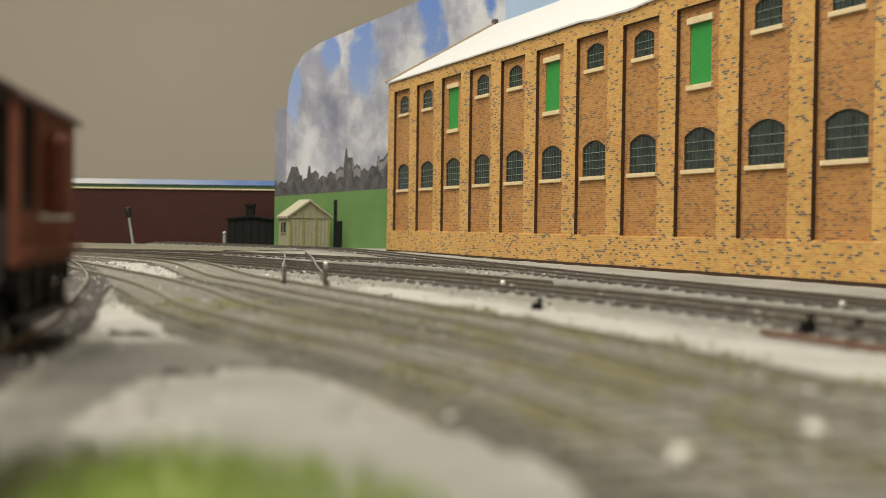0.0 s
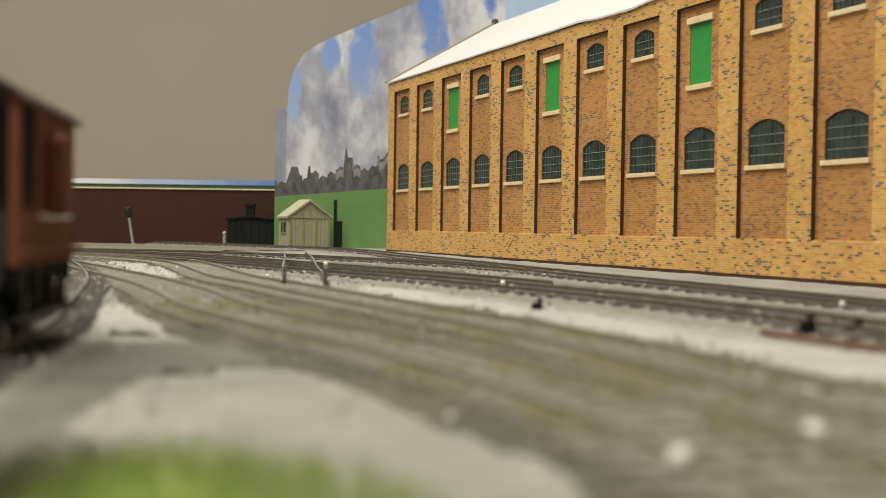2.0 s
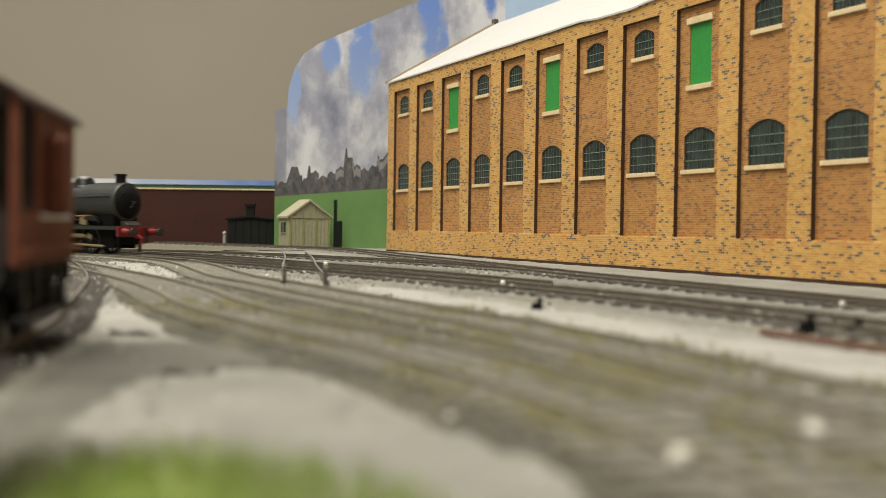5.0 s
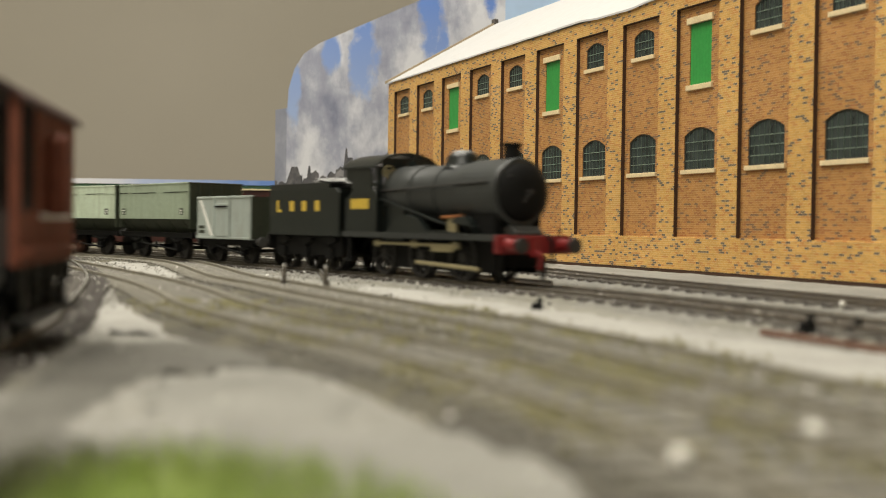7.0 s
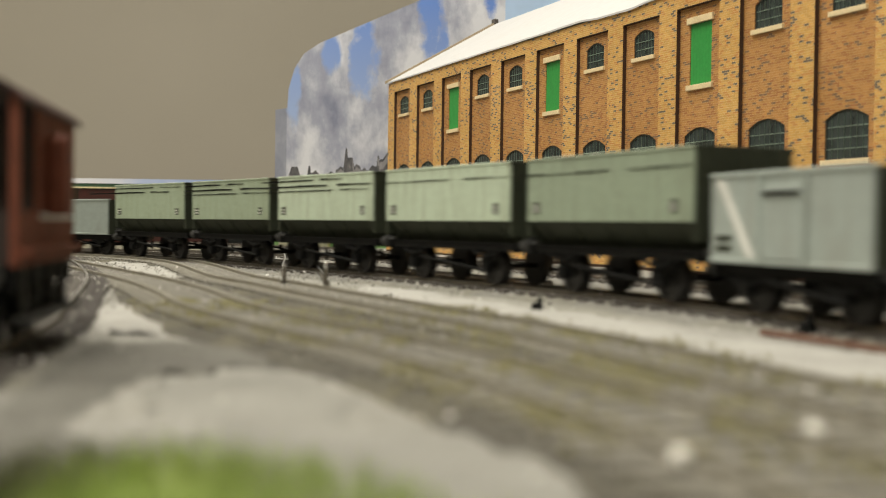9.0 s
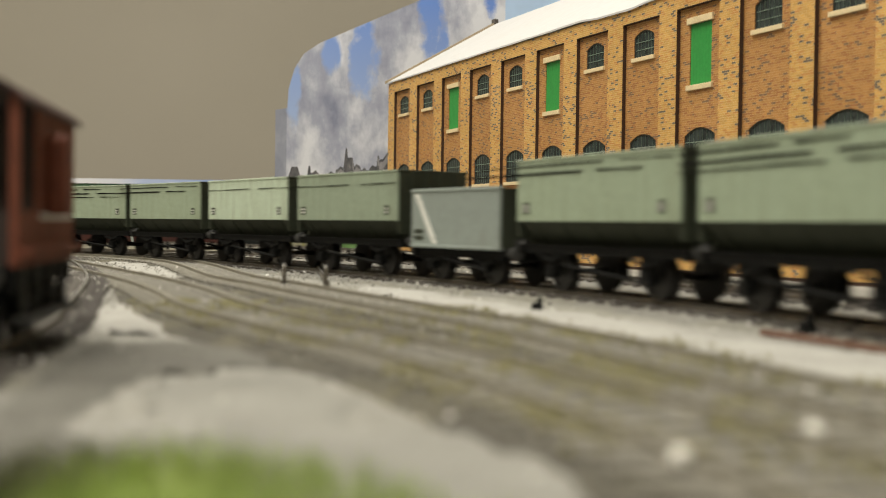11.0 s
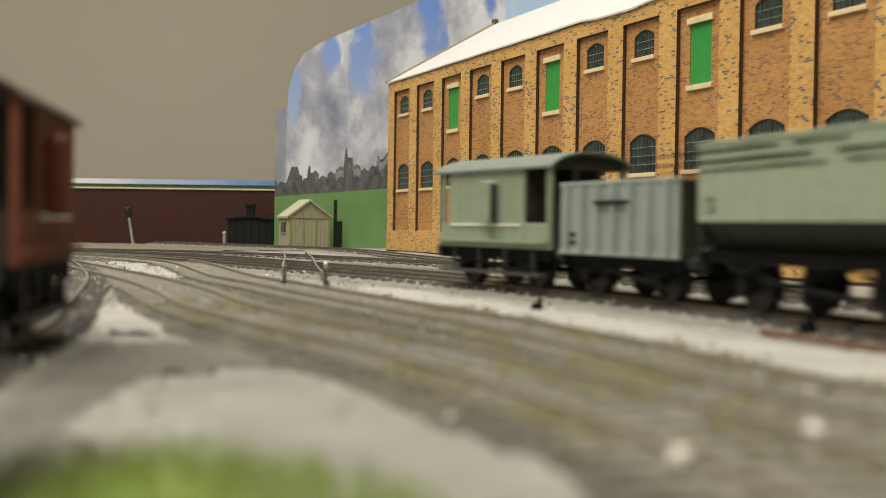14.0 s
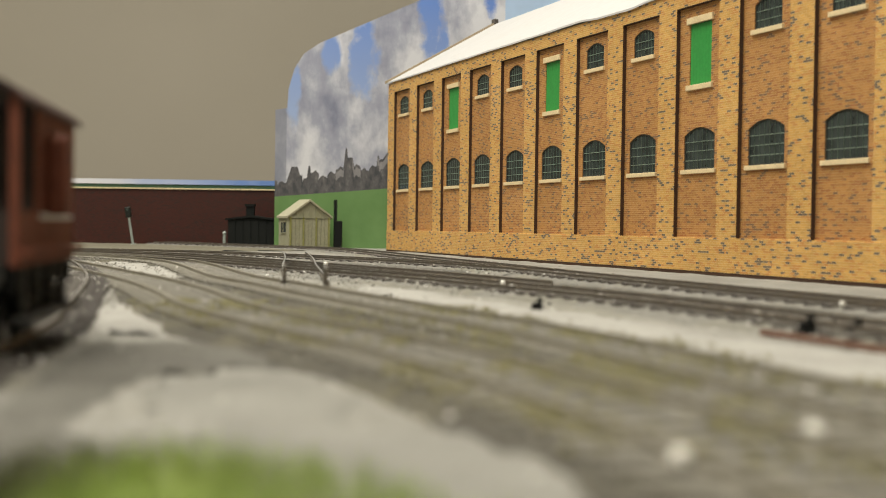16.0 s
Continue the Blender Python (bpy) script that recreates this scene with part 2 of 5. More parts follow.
class Path:
    """A plan curve that can be asked for place and heading by its length."""

    def __init__(self, points, zero=None):
        self.c = smooth_path(points)
        self.s = np.concatenate(([0], np.cumsum(np.linalg.norm(np.diff(self.c, axis=0), axis=1))))
        if zero is not None:
            self.s = self.s - self.s[zero * 20]

    def at(self, s):
        return np.interp(s, self.s, self.c[:, 0]), np.interp(s, self.s, self.c[:, 1])

    def side(self, s, off):
        (x, y), (x2, y2) = self.at(s - 1), self.at(s + 1)
        d = math.hypot(x2 - x, y2 - y)
        tx, ty = (x2 - x) / d, (y2 - y) / d
        cx, cy = self.at(s)
        return cx - ty * off, cy + tx * off, math.atan2(ty, tx)


# ---- structure: room and baseboard ----
TAN = Mat("tan_wall_paint", (0.36, 0.33, 0.27), 0.85)
TAN.base(TAN.ramp(TAN.noise(1.6, 3), [(0.3, (0.345, 0.315, 0.258)), (0.7, (0.38, 0.348, 0.29))])).bump(TAN.noise(220.0, 3), 0.0004, 0.3)
CEIL = Mat("white_ceiling_paint", (0.75, 0.74, 0.71), 0.9)
CEIL.base(CEIL.ramp(CEIL.noise(2.0, 3), [(0.3, (0.72, 0.71, 0.68)), (0.7, (0.78, 0.77, 0.74))]))
GROUND = Mat("grey_scenic_grit", (0.2, 0.19, 0.17), 0.92)
_a, _b, _c = GROUND.noise(38.0, 6, 0.7), GROUND.noise(900.0, 4, 0.7), GROUND.noise(9.0, 4, 0.6)
_col = GROUND.ramp(_a, [(0.3, (0.16, 0.152, 0.132)), (0.55, (0.245, 0.235, 0.207)), (0.75, (0.36, 0.35, 0.315))])
_col = GROUND.mix(0.55, _col, GROUND.ramp(_b, [(0.3, (0.08, 0.08, 0.07)), (0.7, (0.50, 0.485, 0.44))]))
_col = GROUND.mix(GROUND.ramp(_c, [(0.45, (0, 0, 0)), (0.75, (0.5, 0.5, 0.5))]), _col, (0.17, 0.16, 0.10))
GROUND.base(_col).bump(_b, 0.0005, 0.8)
PALE = Mat("pale_plaster_powder", (0.6, 0.58, 0.53), 0.95)
_a, _b = PALE.noise(60.0, 5, 0.65), PALE.noise(1100.0, 4, 0.7)
PALE.base(PALE.mix(0.3, PALE.ramp(_a, [(0.3, (0.26, 0.25, 0.225)), (0.6, (0.385, 0.375, 0.345))]), PALE.ramp(_b, [(0.3, (0.2, 0.19, 0.17)), (0.7, (0.52, 0.51, 0.47))])))
PALE.bump(_b, 0.0005, 0.7)
GREYPALE = Mat("pale_grey_roadway", (0.4, 0.39, 0.36), 0.95)
_a, _b = GREYPALE.noise(28.0, 5, 0.65), GREYPALE.noise(1100.0, 4, 0.7)
GREYPALE.base(GREYPALE.mix(0.25, GREYPALE.ramp(_a, [(0.32, (0.175, 0.17, 0.15)), (0.62, (0.285, 0.278, 0.248))]), GREYPALE.ramp(_b, [(0.3, (0.12, 0.118, 0.104)), (0.7, (0.33, 0.32, 0.29))])))
GREYPALE.bump(_b, 0.0005, 0.7)
BED = Mat("packed_ballast", (0.25, 0.24, 0.21), 0.9)
_a, _b, _c = BED.noise(30.0, 5, 0.65), BED.noise(750.0, 4, 0.7), BED.noise(16.0, 3, 0.6)
_col = BED.mix(0.5, BED.ramp(_a, [(0.3, (0.13, 0.125, 0.108)), (0.65, (0.235, 0.225, 0.198))]), BED.ramp(_b, [(0.3, (0.055, 0.052, 0.045)), (0.7, (0.36, 0.35, 0.315))]))
BED.base(BED.mix(BED.ramp(_c, [(0.5, (0, 0, 0)), (0.7, (0.45, 0.45, 0.45))]), _col, (0.20, 0.185, 0.11))).bump(_b, 0.0007, 0.9)
OLD_BED = Mat("dark_earthy_ballast", (0.1, 0.09, 0.08), 0.95)
_a, _b = OLD_BED.noise(45.0, 5, 0.65), OLD_BED.noise(750.0, 4, 0.7)
OLD_BED.base(OLD_BED.mix(0.4, OLD_BED.ramp(_a, [(0.3, (0.035, 0.03, 0.025)), (0.5, (0.075, 0.068, 0.05)), (0.7, (0.16, 0.145, 0.085))]), OLD_BED.ramp(_b, [(0.3, (0.02, 0.018, 0.015)), (0.7, (0.15, 0.14, 0.115))]))).bump(_b, 0.0007, 0.9)
# Dark grit for the yard, and for the red van's shadow laid on the ground.
CINDER = Mat("dark_grit_and_van_shadow", (0.12, 0.115, 0.1), 0.95)
_a, _b = CINDER.noise(25.0, 5, 0.65), CINDER.noise(1100.0, 4, 0.7)
CINDER.base(CINDER.mix(0.3, CINDER.ramp(_a, [(0.32, (0.07, 0.066, 0.056)), (0.65, (0.14, 0.135, 0.115))]), CINDER.ramp(_b, [(0.3, (0.06, 0.06, 0.05)), (0.7, (0.26, 0.25, 0.22))])))
CINDER.bump(_b, 0.0005, 0.7)
EARTH = Mat("olive_brown_earth", (0.13, 0.12, 0.085), 0.95)
_a, _b = EARTH.noise(20.0, 5, 0.65), EARTH.noise(900.0, 4, 0.7)
EARTH.base(EARTH.mix(0.3, EARTH.ramp(_a, [(0.32, (0.10, 0.09, 0.06)), (0.65, (0.19, 0.175, 0.125))]), EARTH.ramp(_b, [(0.3, (0.06, 0.055, 0.04)), (0.7, (0.25, 0.235, 0.18))]))).bump(_b, 0.0005, 0.7)
STONES = Mat("mixed_ballast", (0.25, 0.24, 0.22), 0.8)
_geo = STONES.t.nodes.new("ShaderNodeNewGeometry")
STONES.base(STONES.ramp(_geo.outputs["Random Per Island"], [(0.0, (0.10, 0.095, 0.08)), (0.5, (0.26, 0.25, 0.215)), (0.88, (0.42, 0.40, 0.35)), (1.0, (0.85, 0.83, 0.80))]))
STONES.bump(STONES.noise(1500.0, 2), 0.0002, 0.5)


def slab(name, x0, y0, z0, x1, y1, z1, material, label):
    bm = bmesh.new()
    box(bm, x0, y0, z0, x1, y1, z1)
    return tagged(part(name, bm, material), label, name.split("_")[0], kind="structure")


slab("wall_north", -1700, 2100, 0, 1500, 2160, 1400, TAN.m, "plain tan painted wall of the railway room")
slab("wall_west", -1760, -1960, 0, -1700, 2160, 1400, TAN.m, "plain tan painted side wall of the room")
slab("wall_east", 1500, -1960, 0, 1560, 2160, 1400, TAN.m, "plain tan painted side wall of the room")
slab("wall_south", -1700, -1960, 0, 1500, -1900, 1400, TAN.m, "plain tan painted wall behind the layout")
slab("ceiling", -1760, -1960, 1400, 1560, 2160, 1440, CEIL.m, "plain white painted ceiling of the room")


def make_ground():
    """The baseboard as one gently uneven sheet, finer where the yard lies."""
    xs = np.unique(np.concatenate((np.linspace(-1760, 1560, 34), np.arange(-480, 240, 9.0))))
    ys = np.unique(np.concatenate((np.linspace(-1960, 2160, 42), np.arange(20, 1300, 11.0))))
    bm = bmesh.new()
    grid = [[bm.verts.new((x * MM, y * MM, (-0.5 + 0.45 * noise.noise((x / 23, y / 23, 0.3)) + 0.3 * noise.noise((x / 7, y / 7, 4.1))) * MM)) for y in ys] for x in xs]
    for i in range(len(xs) - 1):
        for j in range(len(ys) - 1):
            bm.faces.new((grid[i][j], grid[i + 1][j], grid[i + 1][j + 1], grid[i][j + 1]))
    tagged(part("ground", bm, GROUND.m, smooth=True), "grey gritty scenic ground of the model yard", "ground", kind="structure")


make_ground()


def inside(x, y, poly):
    """Signed-ish distance from the edge of a polygon, positive inside."""
    hit, best = False, 1e9
    n = len(poly)
    for i in range(n):
        (x1, y1), (x2, y2) = poly[i], poly[(i + 1) % n]
        if (y1 > y) != (y2 > y) and x < (x2 - x1) * (y - y1) / (y2 - y1) + x1:
            hit = not hit
        dx, dy = x2 - x1, y2 - y1
        t = max(0, min(1, ((x - x1) * dx + (y - y1) * dy) / (dx * dx + dy * dy)))
        best = min(best, math.hypot(x - x1 - t * dx, y - y1 - t * dy))
    return best if hit else -best


def patch(name, poly, high, material, label, cell=3.0, ragged=5.0):
    """A thin spread of scenic powder with a ragged edge and a lumpy top."""
    xs = np.arange(min(p[0] for p in poly) - 8, max(p[0] for p in poly) + 8, cell)
    ys = np.arange(min(p[1] for p in poly) - 8, max(p[1] for p in poly) + 8, cell * 1.5)
    bm = bmesh.new()
    vs = {}
    for i, x in enumerate(xs):
        for j, y in enumerate(ys):
            d = inside(x, y, poly) + ragged * noise.noise((x / 13, y / 13, 7.7)) + 0.5 * ragged * noise.noise((x / 5, y / 5, 1.7))
            if d > -2.5:
                t = max(0.0, min(1.0, (d + 2.5) / 7.0))
                z = -1.4 + (high + 1.4) * t * t * (3 - 2 * t) + 0.35 * noise.noise((x / 9, y / 9, 2.2)) * t
                vs[i, j] = bm.verts.new((x * MM, y * MM, z * MM))
    for i, j in list(vs):
        q = [vs.get(k) for k in ((i, j), (i + 1, j), (i + 1, j + 1), (i, j + 1))]
        if all(q):
            bm.faces.new(q)
    return tagged(part(name, bm, material, smooth=True), label, "ground patch", kind="structure")


patch("powder_strip", [(-34, 420), (-22, 376), (4, 318), (25, 274), (38, 217), (51, 167), (60, 145), (84, 92), (118, 112), (103, 165), (82, 214), (60, 245), (46, 280), (34, 306), (12, 352), (-8, 398)], 0.9, PALE.m, "pale plaster powder spread between two tracks")
patch("powder_strip", [(-196, 660), (-180, 610), (-150, 545), (-118, 478), (-84, 405), (-76, 412), (-108, 490), (-132, 560), (-165, 625)], 0.7, PALE.m, "thin pale powder spread between curving tracks")
patch("powder_patch", [(-106, 352), (-94, 330), (-68, 268), (-52, 231), (-75, 229), (-86, 266), (-100, 320)], 0.9, PALE.m, "pale plaster powder patch beside the curved track")
patch("powder_strip", [(-70, 372), (-44, 316), (-24, 276), (-6, 250), (-2, 258), (-20, 292), (-40, 334), (-62, 382)], 0.3, PALE.m, "thin pale powder line between the rails")
patch("roadway", [(-38, 150), (-42, 166), (-34, 174), (-15, 166), (-4, 135), (5, 117), (13, 104), (17, 85), (19, 40), (26, -40), (-20, -40), (-22, 85), (-29, 112)], 0.4, GREYPALE.m, "pale grey dusty roadway beside the tracks", 2.5, 11.0)
# cinder ground whose left part doubles as the red van's shadow
patch("cinder_path", [(-140, 250), (-90, 229), (-64, 221), (-48, 218), (-34, 204), (-23, 186), (-27, 179), (-37, 178), (-48, 172), (-42, 150), (-40, 130), (-140, 120)], 0.3, CINDER.m, "dark grey cinder path beside the siding, van shadow painted in", 3.0, 8.0)
# carries the painted van shadow on towards the grass
patch("cinder_patch", [(-140, 134), (-42, 134), (-35, 116), (-29, 95), (-26, 70), (-26, -40), (-140, -40)], 0.3, CINDER.m, "dark cinder patch at the edge of the grass, van shadow painted in", 3.0)
patch("far_verge", [(-700, 905), (-330, 898), (-215, 930), (-120, 975), (-96, 1020), (-96, 1216), (-700, 1216)], 0.3, EARTH.m, "dull olive-brown earth before the far wall", 9.0)
patch("yard_grit", [(8, 575), (44, 484), (72, 426), (112, 335), (144, 243), (176, 130), (140, 128), (112, 240), (80, 331), (38, 420), (10, 478), (-26, 555)], 0.35, CINDER.m, "grey cinder grit between the running track and the siding", 3.5)
patch("yard_dust", [(-330, 870), (-230, 905), (-120, 900), (-40, 760), (10, 650), (30, 590), (-10, 545), (-70, 620), (-150, 715), (-240, 780), (-320, 790)], 0.2, CINDER.m, "grey cinder ground between the far tracks", 6.0)
patch("roadway", [(108, 420), (72, 520), (40, 610), (0, 735), (-40, 880), (-52, 1000), (-30, 1000), (20, 860), (60, 740), (110, 620), (160, 500), (230, 330), (190, 240)], 0.3, GREYPALE.m, "grey dusty roadway along the warehouse wall", 5.0)

# ---- tracks ----
TRAIN_PATH = Path([(-1180, -1700), (-1210, -1300), (-1220, -900), (-1220, -500), (-1200, -150), (-1150, 150), (-1050, 380), (-880, 560), (-680, 690), (-470, 755), (-330, 757), (-250, 738), (-197, 699), (-152, 651), (-98, 584), (-36, 497), (15, 419), (64, 331), (98, 239), (121, 144), (143, 41), (162, -60), (186, -180), (215, -320), (255, -500), (300, -700), (350, -900), (400, -1100), (450, -1300), (500, -1500), (560, -1750)], zero=16)

SLEEPER_MESHES = {}


def track(label, path, s0, s1, sleepers=True, gauge=16.5, lift=0.0, pitch=9.2, joined=False, steel=None):
    """Two rails with head and foot on separate sleepers."""
    tr = thing("railway_track", label, "railway track", group="yard tracks")
    n = max(2, int((s1 - s0) / 12))
    prof = [(-0.7, 1.1), (0.7, 1.1), (0.7, 1.4), (0.25, 1.65), (0.25, 2.5), (0.42, 2.62), (0.42, 3.0), (-0.42, 3.0), (-0.42, 2.62), (-0.25, 2.5), (-0.25, 1.65), (-0.7, 1.4)]
    for sgn in (-1, 1):
        bm = bmesh.new()
        last = None
        for k in range(n + 1):
            s = s0 + (s1 - s0) * k / n
            ring = []
            for u, z in prof:
                x, y, _ = path.side(s, sgn * gauge / 2 + u)
                ring.append(bm.verts.new((x * MM, y * MM, (z + lift) * MM)))
            if last:
                for i in range(len(ring)):
                    j = (i + 1) % len(ring)
                    bm.faces.new((last[i], last[j], ring[j], ring[i]))
            else:
                bm.faces.new(ring[::-1])
            last = ring
        bm.faces.new(last)
        rail = part("rail", bm, steel or RAIL, tr)
        rail.data.materials.append(steel or RAIL_TOP)
        for p in rail.data.polygons:
            if p.normal.z > 0.9 and p.center.z > (2.8 + lift) * MM:
                p.material_index = 1
    def ribbon(name, offs, heights, material, label, rough):
        bm = bmesh.new()
        last = None
        m = max(2, int((s1 - s0) / 5))
        for k in range(m + 1):
            s = s0 + (s1 - s0) * k / m
            ring = []
            for i, (o, z) in enumerate(zip(offs, heights)):
                x, y, _ = path.side(s, o + rough * 2.2 * noise.noise((s / 9, o, 3.3)))
                ring.append(bm.verts.new((x * MM, y * MM, (z + rough * noise.noise((x / 5, y / 5, 9.1))) * MM)))
            if last:
                for i in range(len(ring) - 1):
                    bm.faces.new((last[i], ring[i], ring[i + 1], last[i + 1]))
            last = ring
        part(name, bm, material, tr, label, smooth=True)

    if sleepers:
        ribbon("ballast_bed", (-23, -18, -13, -9, -5, 0, 5, 9, 13, 18, 23), (-1.2, 0.5, 1.1, 1.1, 1.15, 1.25, 1.15, 1.1, 1.1, 0.5, -1.2), OLD_BED.m if steel else BED.m, "grey-brown ballast bed", 0.4)
        wood = SLEEPER_MESHES.get(steel is None)
        if wood is None:
            bm = bmesh.new()
            half = 1.3 if steel else 1.7
            box(bm, -half, -15.5, -0.6, half, 15.5, 1.62 if steel else 1.85)
            wood = SLEEPER_MESHES[steel is None] = to_mesh("sleeper", bm, OLD_SLEEPER if steel else SLEEPER, 0.15)
        if joined:
            bm = bmesh.new()
            for k in np.arange(s0 + 3, s1 - 3, pitch):
                x, y, a = path.side(k, 0)
                q = [Vector((x + u * math.cos(a) - v * math.sin(a), y + u * math.sin(a) + v * math.cos(a), 1.85)) for u, v in ((-1.7, -15.5), (1.7, -15.5), (1.7, 15.5), (-1.7, 15.5))]
                top = [bm.verts.new(c * MM) for c in q]
                low = [bm.verts.new((c - Vector((0, 0, 2.4))) * MM) for c in q]
                bm.faces.new(top)
                for i in range(4):
                    bm.faces.new((low[i], low[(i + 1) % 4], top[(i + 1) % 4], top[i]))
            tagged(part("sleepers", bm, SLEEPER, tr), "row of dark sleepers", kind="stuff")
            return tr
        k = s0 + 3
        while k < s1 - 3:
            x, y, a = path.side(k, random.uniform(-0.5, 0.5))
            sl = new("sleeper", wood)
            sl.parent = tr
            sl.matrix_local = Matrix.Translation((x * MM, y * MM, (lift + random.uniform(-0.12, 0.05)) * MM)) @ Matrix.Rotation(a + random.gauss(0, 0.015), 4, "Z")
            k += pitch
    return tr


TRACK_B = Path([(-300, 1200), (-150, 1060), (-83, 966), (-20, 770), (36, 597), (62, 509), (94, 422), (128, 330), (158, 240), (190, 120), (230, -60)])
TRACK_A = Path([(-700, 760), (-520, 815), (-400, 836), (-300, 845), (-210, 832), (-130, 782), (-62, 712), (0, 640), (36, 580), (60, 512)])
TRACK_C = Path([(-290, 730), (-230, 640), (-166, 522), (-131, 455), (-103, 399), (-79, 343), (-58, 288), (-34, 240), (-9, 198), (11, 158), (25, 122), (38, 80), (52, 20), (70, -80)])
TRACK_D = Path([(-262, 742), (-198, 690), (-140, 605), (-85, 451), (-60, 398), (-33, 338), (-9, 288), (11, 246), (27, 208), (42, 165), (58, 120), (82, 55), (112, -20), (140, -90)])
TRACK_E = Path([(-300, 780), (-240, 680), (-207, 600), (-164, 487), (-131, 388), (-98, 267), (-89, 235), (-79.5, 181), (-68, 100), (-58, 0), (-50, -90)])
TRACK_G = Path([(-420, 800), (-300, 800), (-225, 778), (-160, 722), (-106, 650), (-60, 580), (-20, 520), (22, 448), (62, 372)])
TRACK_F = Path([(-49, 402), (-58, 470), (-71, 560), (-88, 690), (-110, 835)])
track("main running track of weathered steel rails on dark sleepers", TRAIN_PATH, -620, 560)
track("main running track curving away round the layout", TRAIN_PATH, TRAIN_PATH.s[0] + 5, -620, joined=True)
track("main running track leading on past the yard", TRAIN_PATH, 560, TRAIN_PATH.s[-1] - 5, joined=True)
track("siding of dull rails close to the brick warehouse", TRACK_B, 0, TRACK_B.s[-1])
track("far curving siding of dull rails on dark sleepers", TRACK_A, 0, TRACK_A.s[-1] - 40)
track("second running loop of dull rails beside the main track", TRACK_G, 0, TRACK_G.s[-1] - 60)
track("mossy yellowed siding with ballasted sleepers", TRACK_C, 0, TRACK_C.s[-1], pitch=6.6, steel=OLD_RAIL)
track("mossy siding beside the pale powder strip", TRACK_D, 0, TRACK_D.s[-1], pitch=6.6, steel=OLD_RAIL)
track("curved siding under the red brake van", TRACK_E, 0, TRACK_E.s[-1])
track("short crossing rails of greenish grey steel", TRACK_F, 0, TRACK_F.s[-1], False, lift=0.1)


def ballast(name, label, paths, count, spread, lo, hi, seed, material, lines=(0.0,), up=0.1, patchy=None):
    rng = random.Random(seed)
    verts, faces = [], []
    for _ in range(count):
        path, a, b = paths[rng.randrange(len(paths))]
        x, y, _h = path.side(rng.uniform(a, b), rng.choice(lines) + rng.gauss(0, spread))
        if patchy is not None and noise.noise((x / 11, y / 11, 5.5)) + 0.6 * noise.noise((x / 4, y / 4, 2.5)) < patchy:
            continue
        r = rng.uniform(lo, hi)
        z = up + r * 0.2 + rng.uniform(-0.2, 0.4)
        base = len(verts)
        for dx, dy, dz in ((1, 0, 0), (0, 1, 0), (-1, 0, 0), (0, -1, 0), (0.1, 0.1, 0.8), (0, 0, -0.8)):
            q = rng.uniform(0.6, 1.25) * r
            verts.append(((x + dx * q) * MM, (y + dy * q) * MM, (z + dz * q) * MM))
        for f in ((0, 1, 4), (1, 2, 4), (2, 3, 4), (3, 0, 4), (1, 0, 5), (2, 1, 5), (3, 2, 5), (0, 3, 5)):
            faces.append([base + i for i in f])
    me = bpy.data.meshes.new(name)
    me.from_pydata(verts, [], faces)
    me.materials.append(material)
    tagged(new(name, me), label, "ballast", kind="stuff")


ballast("ballast", "loose grey ballast chippings between the tracks", [(TRAIN_PATH, -420, 300), (TRACK_B, 100, 900), (TRACK_A, 300, 900), (TRACK_E, 60, 800)], 10000, 8.0, 0.3, 0.75, 3, STONES.m, up=1.25)
ballast("thin_ballast", "thin grey ballast chippings among the mossy sleepers", [(TRACK_C, 60, 900), (TRACK_D, 60, 940)], 1300, 8.0, 0.3, 0.7, 5, STONES.m, up=1.1)
ballast("loose_chippings", "scattered pale and grey chippings on the yard ground", [(TRAIN_PATH, -420, 260), (TRACK_D, 60, 700), (TRACK_C, 60, 700), (TRACK_A, 300, 900)], 2000, 30.0, 0.25, 0.8, 8, STONES.m)

# pale flecks serve as plaster chips and as solid glints of wet ground
ballast("pale_flecks", "white flecks for plaster chips and glints over the far tracks", [(TRAIN_PATH, -400, 60), (TRACK_A, 330, 900), (TRACK_D, 60, 420), (TRACK_B, 250, 620), (TRACK_G, 60, 560)], 3200, 18.0, 0.2, 0.65, 31, PALE.m, up=1.0)
ballast("moss", "patchy yellow-olive moss grown along the siding rails", [(TRACK_C, 470, 960), (TRACK_D, 520, 980)], 17000, 3.4, 0.3, 0.75, 21, MOSS, (-10.5, -7.0, 7.0, 11.0, 13.0), up=1.5, patchy=0.04)

# ---- warehouse ----
BAY, BAYS, GAP_W, DEEP = 54.16, 14, 37.5, 2.4
PLINTH, REC_TOP, EAVE = 18.9, 142.7, 151.5
WAREHOUSE_AT = Matrix.Translation((-45.44 * MM, 1015.9 * MM, 0)) @ Matrix.Rotation(math.atan2(-math.cos(0.40609), math.sin(0.40609)), 4, "Z")


def arch_outline(w, z0, z1, rise, n=8):
    """Outline of a window with a shallow arched head, centred on x = 0."""
    pts = [(-w / 2, z0), (w / 2, z0)]
    for i in range(n + 1):
        u = 1 - 2 * i / n
        pts.append((u * w / 2, z1 - rise * u * u))
    return pts


